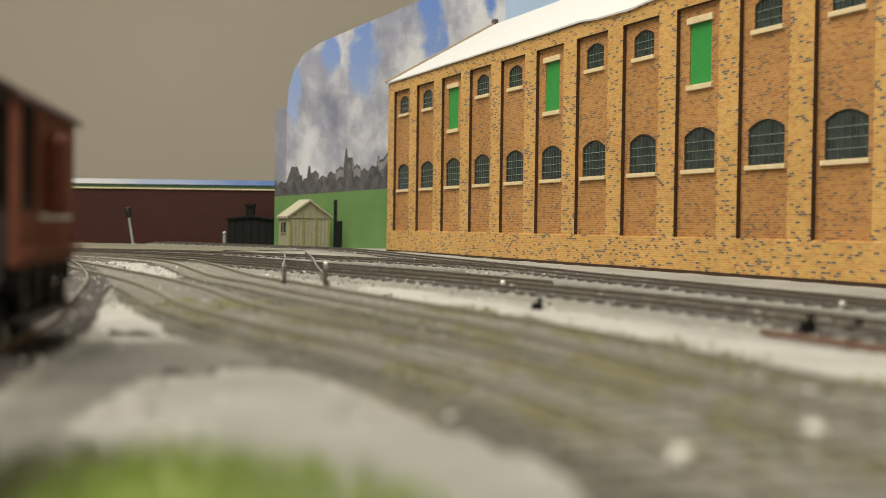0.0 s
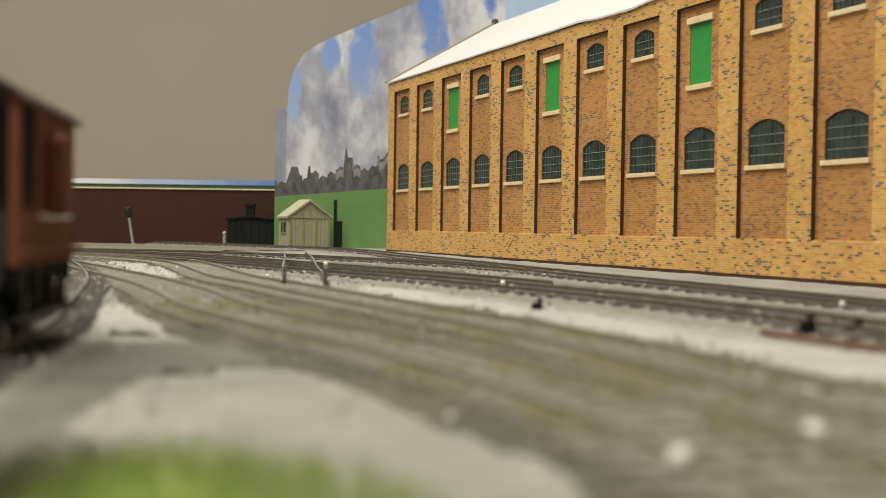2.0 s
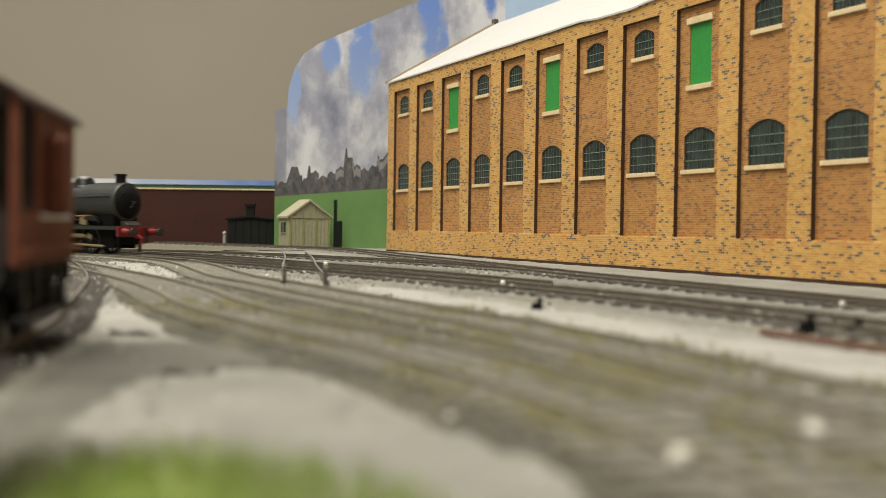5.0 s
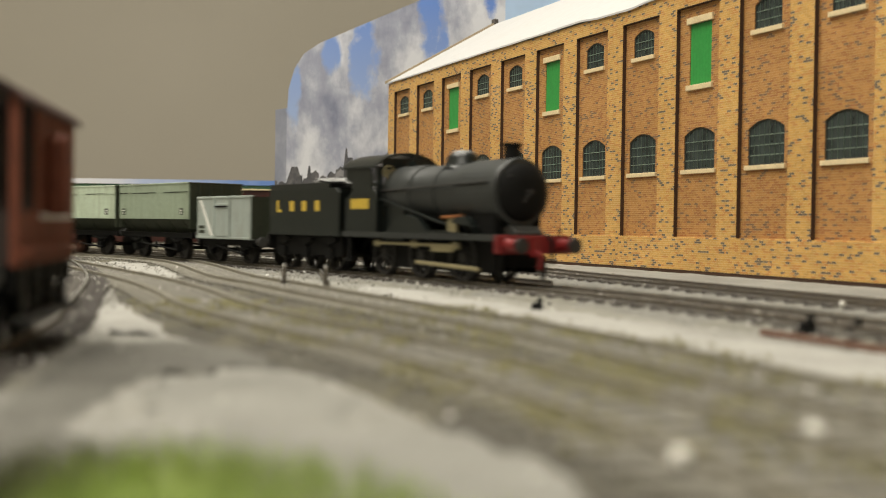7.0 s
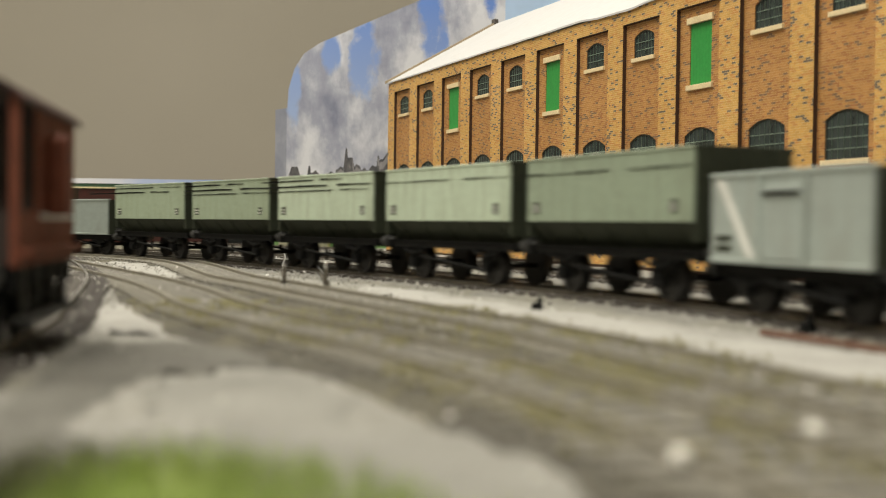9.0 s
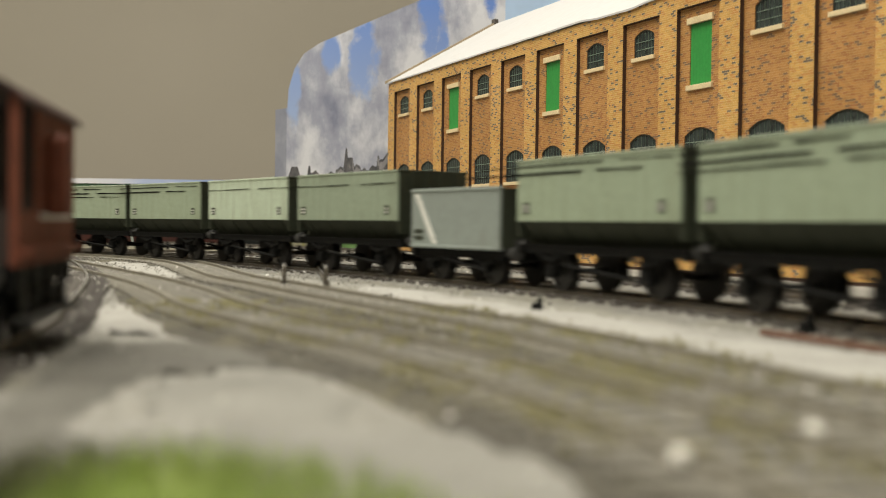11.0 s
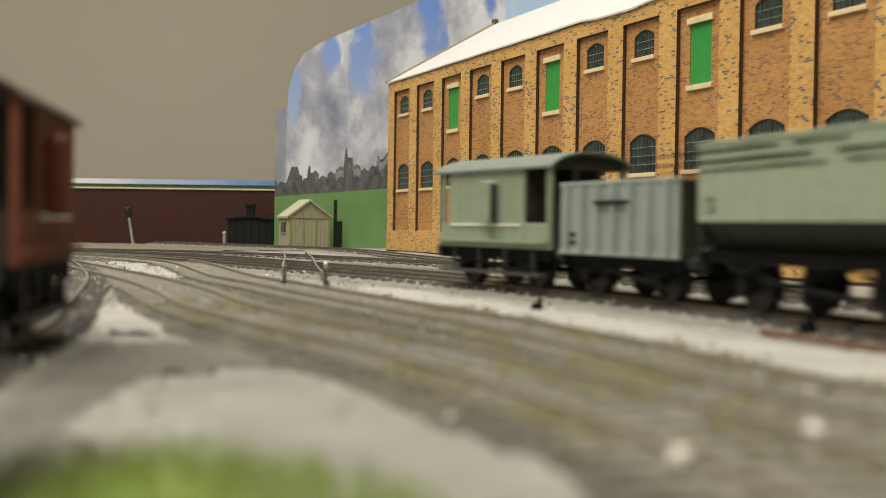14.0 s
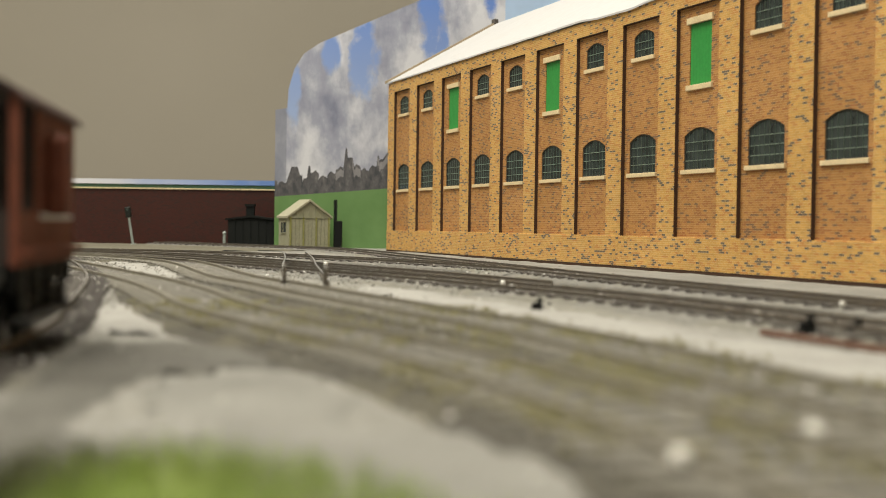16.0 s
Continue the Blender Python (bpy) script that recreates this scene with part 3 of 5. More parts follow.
def arched_window(house, cx, w, z0, z1, rise, cols, rows, sill_name="sill"):
    at = Matrix.Translation((cx * MM, DEEP * MM, 0))
    bm = bmesh.new()
    prism(bm, arch_outline(w, z0, z1, rise), "y", 0.9, 1.1)
    win = part("window", bm, GLASS_DARK, house, "dark arched multi-pane window")
    win.matrix_local = at
    bm = bmesh.new()
    out = arch_outline(w, z0, z1, rise)
    inn = [(x * (1 - 1.6 / w), z0 + 0.8 + (z - z0) * (1 - 1.6 / (z1 - z0))) for x, z in out]
    n = len(out)
    for i in range(n):
        j = (i + 1) % n
        quad = [out[i], out[j], inn[j], inn[i]]
        lo = [bm.verts.new((x * MM, 0.45 * MM, z * MM)) for x, z in quad]
        hi = [bm.verts.new((x * MM, 0.9 * MM, z * MM)) for x, z in quad]
        bm.faces.new(lo)
        for k in range(4):
            bm.faces.new((lo[k], lo[(k + 1) % 4], hi[(k + 1) % 4], hi[k]))
    part("window_frame", bm, FRAME_DARK, win)
    for k in range(1, cols):
        x = -w / 2 + w * k / cols
        bm = bmesh.new()
        box(bm, x - 0.07, 0.6, z0 + 0.5, x + 0.07, 0.95, z1 - rise * (2 * x / w) ** 2 - 0.3)
        part("glazing_bar", bm, BAR, win)
    for k in range(1, rows):
        z = z0 + (z1 - rise - z0) * k / (rows - 0.3)
        bm = bmesh.new()
        box(bm, -w / 2 + 0.5, 0.55, z - 0.18, w / 2 - 0.5, 0.95, z + 0.18)
        part("glazing_bar", bm, BAR_PALE, win)
    return win


def recess_wall(house, cx, cut_low, cut_up):
    """The recessed brick panel of one bay, with true openings at its windows and door."""
    x0, x1 = cx - GAP_W / 2 - 1, cx + GAP_W / 2 + 1
    bm = bmesh.new()
    level = PLINTH - 1
    for w, z0, z1, rise in (cut_low, cut_up):
        box(bm, x0, DEEP, level, x1, DEEP + 2.2, z0)
        outline = arch_outline(w, z0, z1, rise)[2:]
        top = z1 + 0.5
        pts = [(cx + x, z) for x, z in outline[::-1]]
        box(bm, x0, DEEP, z0, cx - w / 2, DEEP + 2.2, z1 - rise)
        box(bm, cx + w / 2, DEEP, z0, x1, DEEP + 2.2, z1 - rise)
        n = len(pts)
        if rise > 0:
            for i in range(n - 1):
                (xa, za), (xb, zb) = pts[i], pts[i + 1]
                prism(bm, [(xa, za), (xb, zb), (xb, top), (xa, top)], "y", DEEP, DEEP + 2.2)
            box(bm, x0, DEEP, z1 - rise, cx - w / 2, DEEP + 2.2, top)
            box(bm, cx + w / 2, DEEP, z1 - rise, x1, DEEP + 2.2, top)
            level = top
        else:
            level = z1
    box(bm, x0, DEEP, level, x1, DEEP + 2.2, REC_TOP + 2)
    part("recessed_panel", bm, BRICK_ORANGE, house, "recessed orange brick panel")


def ledge(house, name, cx, w, z0, z1, y0=1.4):
    bm = bmesh.new()
    box(bm, cx - w / 2, DEEP - y0, z0, cx + w / 2, DEEP + 1.0, z1)
    part(name, bm, STONE, house, "cream stone " + name, 0.15)


def warehouse():
    h = thing("warehouse", "long buff and orange brick model warehouse with green loading doors", "warehouse", WAREHOUSE_AT)
    x_end = BAYS * BAY
    bm = bmesh.new()
    box(bm, -15.5, -0.3, 1.2, x_end, 6, PLINTH)
    part("plinth", bm, BRICK_BUFF, h, "buff brick plinth with dark bricks", 0.2)
    # solid dark strip in place of the shadow line below the wall
    bm = bmesh.new()
    box(bm, -15.3, -0.1, -0.6, x_end, 6, 1.2)
    part("base_gap", bm, EDGE_AND_SHADE, h, "dark strip painted in as the shadow under the card wall")
    for i in range(BAYS):
        cx = i * BAY + GAP_W / 2
        door = i % 3 == 2
        low, up = (27.0, 55.2, 77.6, 4.2), ((19.0, 100.4, 133.0, 0.0) if door else (20.5, 122.0, 137.4, 3.4))
        recess_wall(h, cx, low, up)
        arched_window(h, cx, *low, 7, 4)
        ledge(h, "sill", cx, 30.0, 52.9, 55.2)
        if door:
            bm = bmesh.new()
            box(bm, -9.5, 0.7, 100.4, 9.5, 1.6, 133.0)
            d = part("loading_door", bm, GREEN_DOOR, h, "bright green loading door")
            d.matrix_local = Matrix.Translation((cx * MM, DEEP * MM, 0))
            for k in range(7):
                bm = bmesh.new()
                box(bm, -9.3 + k * 2.67, 0.45, 100.6, -9.3 + k * 2.67 + 2.55, 0.8, 132.8)
                part("plank", bm, GREEN_DOOR, d)
            ledge(h, "sill", cx, 22.5, 97.6, 100.4)
            ledge(h, "lintel", cx, 22.5, 133.0, 136.6)
        else:
            arched_window(h, cx, *up, 6, 3)
            ledge(h, "sill", cx, 23.5, 119.6, 122.0)
        bm = bmesh.new()
        box(bm, i * BAY - 0.25, 0.15, PLINTH - 0.2, i * BAY + 0.05, DEEP + 0.2, REC_TOP)
        # the strip along the head also colours in the soffit shadow
        box(bm, i * BAY, 0.15, REC_TOP - 0.35, i * BAY + GAP_W, DEEP + 0.2, REC_TOP + 0.1)
        part("card_edge", bm, EDGE_AND_SHADE, h, "dark cut card edge of a recess, soffit shadow painted in")
    for i in range(BAYS + 1):
        a, b = (i - 1) * BAY + GAP_W, i * BAY - 0.1
        if i == 0:
            a = -15.0
        bm = bmesh.new()
        box(bm, a, 0, PLINTH, b, 5, REC_TOP)
        part("pilaster", bm, BRICK_BUFF, h, "buff brick pilaster with dark bricks")
    bm = bmesh.new()
    box(bm, -15, 0, REC_TOP, x_end, 5, EAVE)
    part("parapet", bm, BRICK_BUFF, h, "buff brick parapet band")
    # roof, gable and back
    rise, deep = 62.0, 107.0
    bm = bmesh.new()
    n = 40
    rows = []
    for k in range(n + 1):
        x = -17 + (x_end + 17) * k / n
        wob = 0.7 * noise.noise((x / 60, 0.2, 0.9)) - (1.3 if abs(x - 375) < 30 else 0)
        ring = [(x, -1.2, EAVE + 0.2 + wob), (x, -1.2, EAVE + 1.4 + wob), (x, deep, EAVE + rise + 1.4), (x, 2 * deep, EAVE + 1.4), (x, 2 * deep, EAVE + 0.2), (x, deep, EAVE + rise)]
        rows.append([bm.verts.new(Vector(p) * MM) for p in ring])
    for a, b in zip(rows, rows[1:]):
        for i in range(6):
            j = (i + 1) % 6
            bm.faces.new((a[i], b[i], b[j], a[j]))
    bm.faces.new(rows[0])
    bm.faces.new(rows[-1][::-1])
    part("roof", bm, ROOF_WHITE, h, "plain white card roof with a wavy eave")
    bm = bmesh.new()
    prism(bm, [(0.5, 0), (2 * deep - 2, 0), (2 * deep - 2, EAVE), (deep, EAVE + rise), (0.5, EAVE)], "x", -14.6, -11)
    part("gable_wall", bm, BRICK_BUFF, h, "buff brick gable wall")
    bm = bmesh.new()
    prism(bm, [(-2.2, EAVE + 0.5), (deep, EAVE + rise + 1), (deep, EAVE + rise + 3.4), (-2.2, EAVE + 2.8)], "x", -19, -14.8)
    part("verge_board", bm, VERGE, h, "dull cream verge board along the gable")
    bm = bmesh.new()
    box(bm, -19.5, deep - 2.4, EAVE + rise + 1, -13.5, deep + 2.4, EAVE + rise + 6)
    part("ridge_cap", bm, SLEEPER, h, "small brown ridge cap", 0.5)


warehouse()

# ---- backdrop sheets and far wall ----
PRINT = Mat("printed_sky_photo", (0.5, 0.6, 0.8), 0.5)
_sx = PRINT.t.nodes.new("ShaderNodeSeparateXYZ")
PRINT.link(PRINT.coords(), _sx.inputs[0])
_X, _Z = _sx.outputs["X"], _sx.outputs["Z"]
_edge = PRINT.math("MULTIPLY", PRINT.math("SUBTRACT", PRINT.noise(48.0, 6, 0.65, (1.0, 1.0, 0.7)), 0.5), 5.5)
_hole = 9.0
for _px, _pz, _rx, _rz in ((-0.083, 0.193, 0.013, 0.034), (-0.116, 0.196, 0.008, 0.018), (-0.154, 0.160, 0.006, 0.034), (-0.014, 0.236, 0.011, 0.042), (-0.004, 0.205, 0.006, 0.02), (0.045, 0.262, 0.008, 0.02)):
    _dx = PRINT.math("POWER", PRINT.math("DIVIDE", PRINT.math("SUBTRACT", _X, _px), _rx), 2.0)
    _dz = PRINT.math("POWER", PRINT.math("DIVIDE", PRINT.math("SUBTRACT", _Z, _pz), _rz), 2.0)
    _hole = PRINT.math("MINIMUM", _hole, PRINT.math("ADD", _dx, _dz))
_cl = PRINT.math("MULTIPLY", PRINT.math("ADD", _hole, _edge), 0.42)
_shade = PRINT.noise(15.0, 8, 0.6, (1.3, 1.0, 0.75))
_cloud = PRINT.ramp(_shade, [(0.34, (0.17, 0.185, 0.26)), (0.47, (0.31, 0.325, 0.40)), (0.60, (0.58, 0.59, 0.635))])
_sky = PRINT.ramp(PRINT.math("MULTIPLY", _Z, 4.0), [(0.2, (0.40, 0.48, 0.62)), (1.0, (0.10, 0.20, 0.52))])
_cloud = PRINT.mix(PRINT.math("MULTIPLY", PRINT.math("LESS_THAN", _X, -0.1605), 0.45), _cloud, (0.13, 0.14, 0.165))
_c2 = PRINT.mix(PRINT.ramp(_cl, [(0.25, (0, 0, 0)), (0.75, (1, 1, 1))]), _sky, _cloud)
# the printed town: stepped roofs of house blocks, a church tower and a dark wood on one side
_block = PRINT.math("FLOOR", PRINT.math("MULTIPLY", _X, 118.0))
_wn = PRINT.t.nodes.new("ShaderNodeTexWhiteNoise")
_wn.noise_dimensions = "1D"
PRINT.link(_block, _wn.inputs["W"])
_roof = PRINT.math("MULTIPLY", PRINT.math("PINGPONG", PRINT.math("MULTIPLY", _X, 118.0), 0.5), 0.006)
_tn = PRINT.noise(85.0, 4, 0.7, (1.0, 1.0, 0.15))
_line = PRINT.math("ADD", 0.0775, PRINT.math("MULTIPLY", PRINT.math("ADD", _X, 0.10), 0.16))
_line = PRINT.math("ADD", _line, PRINT.math("ADD", PRINT.math("MULTIPLY", PRINT.math("SUBTRACT", _wn.outputs["Value"], 0.5), 0.008), PRINT.math("ADD", _roof, PRINT.math("MULTIPLY", PRINT.math("SUBTRACT", _tn, 0.5), 0.014))))
for _px, _top, _half, _steep in ((-0.0995, 0.1015, 0.0006, 9.0), (-0.0965, 0.0915, 0.0035, 6.0), (-0.137, 0.0825, 0.0008, 8.0), (-0.152, 0.0815, 0.003, 3.0), (-0.067, 0.094, 0.0008, 12.0), (-0.044, 0.106, 0.008, 1.5)):
    _spire = PRINT.math("SUBTRACT", _top, PRINT.math("MULTIPLY", PRINT.math("MAXIMUM", PRINT.math("SUBTRACT", PRINT.math("ABSOLUTE", PRINT.math("SUBTRACT", _X, _px)), _half), 0.0), _steep))
    _line = PRINT.math("MAXIMUM", _line, _spire)
_town = PRINT.ramp(PRINT.noise(150.0, 4, 0.7, (1.0, 1.0, 0.5)), [(0.38, (0.042, 0.044, 0.05)), (0.58, (0.10, 0.097, 0.102)), (0.74, (0.21, 0.19, 0.19))])
_pale = PRINT.math("MULTIPLY", PRINT.math("GREATER_THAN", _wn.outputs["Value"], 0.55), PRINT.math("GREATER_THAN", _Z, PRINT.math("SUBTRACT", _line, 0.0105)))
_pale = PRINT.math("MULTIPLY", _pale, PRINT.math("LESS_THAN", _Z, PRINT.math("SUBTRACT", _line, 0.003)))
_pale = PRINT.math("MULTIPLY", _pale, PRINT.math("GREATER_THAN", _X, -0.118))
_town = PRINT.mix(PRINT.math("MULTIPLY", _pale, 0.5), _town, (0.34, 0.33, 0.34))
_wood = PRINT.math("GREATER_THAN", PRINT.math("ADD", _X, PRINT.math("MULTIPLY", PRINT.math("SUBTRACT", _tn, 0.5), 0.01)), -0.0515)
_town = PRINT.mix(_wood, _town, PRINT.ramp(PRINT.noise(160.0, 3), [(0.3, (0.025, 0.04, 0.02)), (0.7, (0.09, 0.12, 0.06))]))
_c3 = PRINT.mix(PRINT.math("LESS_THAN", _Z, _line), _c2, _town)
_gl = PRINT.math("ADD", 0.0655, PRINT.math("MULTIPLY", _X, 0.085))
_grass = PRINT.ramp(PRINT.noise(40.0, 4), [(0.3, (0.10, 0.205, 0.06)), (0.7, (0.13, 0.245, 0.08))])
PRINT.base(PRINT.mix(PRINT.math("LESS_THAN", _Z, _gl), _c3, _grass))
PALE_BLUE = painted("pale_blue_sheet", (0.36, 0.50, 0.70), 0.6, 0.05, (0.5, 0.55, 0.6), 0.3, 8)

bm = bmesh.new()
prism(bm, [(-172, -1), (60, -1), (60, 262), (48, 292), (-22, 254), (-90, 224), (-128, 207), (-144, 196), (-153, 181), (-159, 160), (-160, 141), (-172, 139)], "y", 0, 2)
sky_board = part("backdrop_board", bm, PRINT.m)
sky_board.location = (0, 1.15, 0)
tagged(sky_board, "printed backdrop sheet of cloudy sky over a far town and green field", "backdrop", kind="structure")
bm = bmesh.new()
prism(bm, [(30, -1), (600, -1), (600, 420), (30, 330)], "y", 1260, 1263)
tagged(part("backdrop_sheet", bm, PALE_BLUE), "plain pale blue backdrop sheet behind the warehouse", "backdrop", kind="structure")


def far_wall():
    blue = Mat("blue_white_strip", (0.4, 0.5, 0.7), 0.45)
    sep = blue.t.nodes.new("ShaderNodeSeparateXYZ")
    blue.link(blue.coords(), sep.inputs[0])
    along = blue.math("ADD", blue.math("MULTIPLY", blue.math("ADD", sep.outputs["X"], 0.40), 4.2), blue.math("MULTIPLY", blue.math("SUBTRACT", blue.noise(14.0, 4), 0.5), 0.7))
    blue.base(blue.ramp(along, [(0.1, (0.60, 0.61, 0.66)), (0.5, (0.30, 0.38, 0.60)), (0.85, (0.12, 0.22, 0.50))]))
    w = thing("boundary_wall", "dark red brick model wall with green and pale blue top strips", "brick wall")
    bm = bmesh.new()
    box(bm, -640, 1215, -1, -176, 1221, 59)
    part("wall_face", bm, BRICK_RED, w)
    bm = bmesh.new()
    box(bm, -640, 1213.6, 59, -176, 1222, 60.2)
    part("coping", bm, STONE, w, "thin cream coping strip")
    bm = bmesh.new()
    box(bm, -640, 1217, 60.2, -172, 1222, 64.2)
    part("green_strip", bm, painted("dark_green_strip", (0.02, 0.075, 0.04), 0.5), w, "dark green strip")
    bm = bmesh.new()
    box(bm, -640, 1216, 64.2, -172, 1226, 69.5)
    part("blue_strip", bm, blue.m, w, "pale blue and white strip")


far_wall()


# ---- lineside things ----
def garden_shed():
    """A small gabled shed, its front turned a little away from the warehouse."""
    s = thing("garden_shed", "small cream boarded model shed with a gabled roof", "shed", pose(-0.1315, 1.110, 0, 0, 0, 29))
    w, d, e, r = 22.0, 26.0, 31.5, 47.0
    moss = painted("mossy_batten", (0.30, 0.30, 0.10), 0.8)
    bm = bmesh.new()
    prism(bm, [(-w, -0.5), (w, -0.5), (w, e), (0, r - 2), (-w, e)], "y", 0, d)
    part("body", bm, SHED_CREAM, s)
    for sgn in (-1, 1):
        bm = bmesh.new()
        prism(bm, [(0, r - 1.5), (0, r + 0.8), (sgn * (w + 2), e - 0.6), (sgn * (w + 2), e - 2.6)], "y", -2.0, d + 1)
        part("roof_slope", bm, SHED_ROOF, s, "pale felt roof slope")
    for k in range(3):
        x = -19.5 + k * 13.4
        for q in range(3):
            bm = bmesh.new()
            box(bm, x + 1 + q * 3.8, -0.7, 1, x + 4.6 + q * 3.8, 0.2, 28.5)
            part("board", bm, SHED_CREAM, s, bevel=0.2)
    for k in range(4):
        x = -20.5 + k * 13.4
        bm = bmesh.new()
        box(bm, x - 0.2, -1.5, 0, x + 1.2, 0.2, 30)
        part("batten", bm, moss, s, "mossy yellow batten")
    bm = bmesh.new()
    box(bm, -20.5, -1.3, 29.3, 20.9, 0.2, 31)
    part("lintel_board", bm, SHED_CREAM, s)
    for k in range(5):
        x = -13 + k * 6.5
        bm = bmesh.new()
        box(bm, x - 0.4, -0.9, 31, x + 0.4, 0.2, e + (r - 3 - e) * (1 - abs(x) / w))
        part("gable_batten", bm, SHED_CREAM, s)
    bm = bmesh.new()
    box(bm, -w - 0.6, 7, 15, -w + 0.2, 18, 25)
    win = part("window", bm, GLASS_DARK, s, "small dark side window")
    bm = bmesh.new()
    box(bm, -w - 1.0, 12.1, 15, -w - 0.5, 12.9, 25)
    box(bm, -w - 1.0, 6.4, 25, -w + 0.1, 18.6, 26)
    box(bm, -w - 1.0, 6.4, 14, -w + 0.1, 18.6, 15)
    part("window_frame", bm, SHED_CREAM, win)


def black_hut():
    s = thing("platelayers_hut", "low tarred black model hut with a chimney", "hut", pose(-0.198, 1.165, 0))
    bm = bmesh.new()
    prism(bm, [(-24, -0.5), (24, -0.5), (24, 27), (0, 30), (-24, 27)], "y", 0, 28)
    part("body", bm, HUT_BLACK, s)
    bm = bmesh.new()
    prism(bm, [(-27, 26.4), (0, 29.6), (27, 26.4), (27, 28.2), (0, 31.6), (-27, 28.2)], "y", -2, 30)
    part("roof", bm, HUT_BLACK, s, "tarred felt roof")
    bm = bmesh.new()
    box(bm, -7, 8, 27, 1, 16, 42)
    box(bm, -8, 7, 41, 2, 17, 43.5)
    part("chimney", bm, HUT_BLACK, s)
    for k in range(6):
        bm = bmesh.new()
        box(bm, -23 + k * 8, -0.7, 0, -16.5 + k * 8, 0.2, 26)
        part("board", bm, HUT_BLACK, s)
    bm = bmesh.new()
    tube(bm, (-27, -3, 0), (-27, -3, 13), 1.6)
    tube(bm, (-27, -3, 13), (-27, -3, 15), 2.4, 1.0)
    b = part("water_butt", bm, WAGON_DULL, s, "pale post beside the hut")


def signal_post():
    s = thing("signal_post", "thin leaning grey signal post with a black head", "signal", pose(-0.317, 1.155, 0, 0, -9))
    bm = bmesh.new()
    tube(bm, (0, 0, -1), (0, 0, 28), 1.4, 1.2)
    part("post", bm, WAGON_DULL, s)
    bm = bmesh.new()
    box(bm, -3.0, -1.8, 28, 3.0, 1.8, 39)
    part("head", bm, BLACK, s, "black signal head", 0.8)
    bm = bmesh.new()
    tube(bm, (0, -2.4, 36), (0, -1.4, 36), 1.4)
    part("lens", bm, GLASS_DARK, s)
    bm = bmesh.new()
    box(bm, -3, -3, -0.5, 3, 3, 1)
    part("foot", bm, WAGON_GREY, s)


def dark_gatepost():
    s = thing("gatepost", "dark tarred post with a box against the green sheet", "post", pose(-0.1075, 1.125, 0))
    bm = bmesh.new()
    box(bm, -1.6, -1.6, -0.5, 1.6, 1.6, 48)
    part("post", bm, HUT_BLACK, s, bevel=0.3)
    bm = bmesh.new()
    box(bm, -1.2, -2, -0.5, 6.5, 6, 27)
    part("cabinet", bm, HUT_BLACK, s, bevel=0.4)


def rail_stop(x, y, lean):
    s = thing("rail_end_post", "short greenish steel post at a rail end", "track stop", pose(x * MM, y * MM, 0, 0, 0, lean))
    bm = bmesh.new()
    box(bm, -0.6, -0.9, -0.5, 0.6, 0.9, 7.6)
    part("post", bm, RAIL, s, bevel=0.3)
    bm = bmesh.new()
    lathe(bm, [(0.3, 7.2), (0.8, 7.6), (0.9, 8.2), (0.5, 8.7), (0.2, 8.8)], seg=8)
    part("cap", bm, RAIL_TOP, s)


def point_lever(x, y, turn, sc=1.0, label="small black point lever beside the track"):
    s = thing("point_lever", label, "point lever", pose(x * MM, y * MM, 0, 0, 0, turn))
    bm = bmesh.new()
    box(bm, -2.6 * sc, -1.4 * sc, -0.4, 2.6 * sc, 1.4 * sc, 1.4 * sc)
    part("base", bm, BLACK_MATT, s, bevel=0.3)
    bm = bmesh.new()
    tube(bm, (0, 0, 1), (1.2 * sc, 0, 5.0 * sc), 0.9 * sc, 0.7 * sc, 8)
    part("lever", bm, BLACK_MATT, s)
    bm = bmesh.new()
    box(bm, -1.6 * sc, -1.3 * sc, 1.4 * sc, 1.6 * sc, 1.3 * sc, 3.4 * sc)
    part("weight", bm, BLACK_MATT, s, bevel=0.4)


def loose_rail():
    s = thing("loose_rail", "rusty red rail lying along the powder strip", "rail")
    p = Path([(70, 247), (82, 218), (95, 182), (108, 135)])
    bm = bmesh.new()
    last = None
    for k in range(16):
        ring = []
        for u, z in ((-0.6, 0.2), (0.6, 0.2), (0.4, 1.5), (-0.4, 1.5)):
            x, y, _ = p.side(p.s[-1] * k / 15, u)
            ring.append(bm.verts.new((x * MM, y * MM, z * MM)))
        if last:
            for i in range(4):
                bm.faces.new((last[i], last[(i + 1) % 4], ring[(i + 1) % 4], ring[i]))
        last = ring
    part("rail", bm, painted("rust_red", (0.13, 0.055, 0.03), 0.85), s)


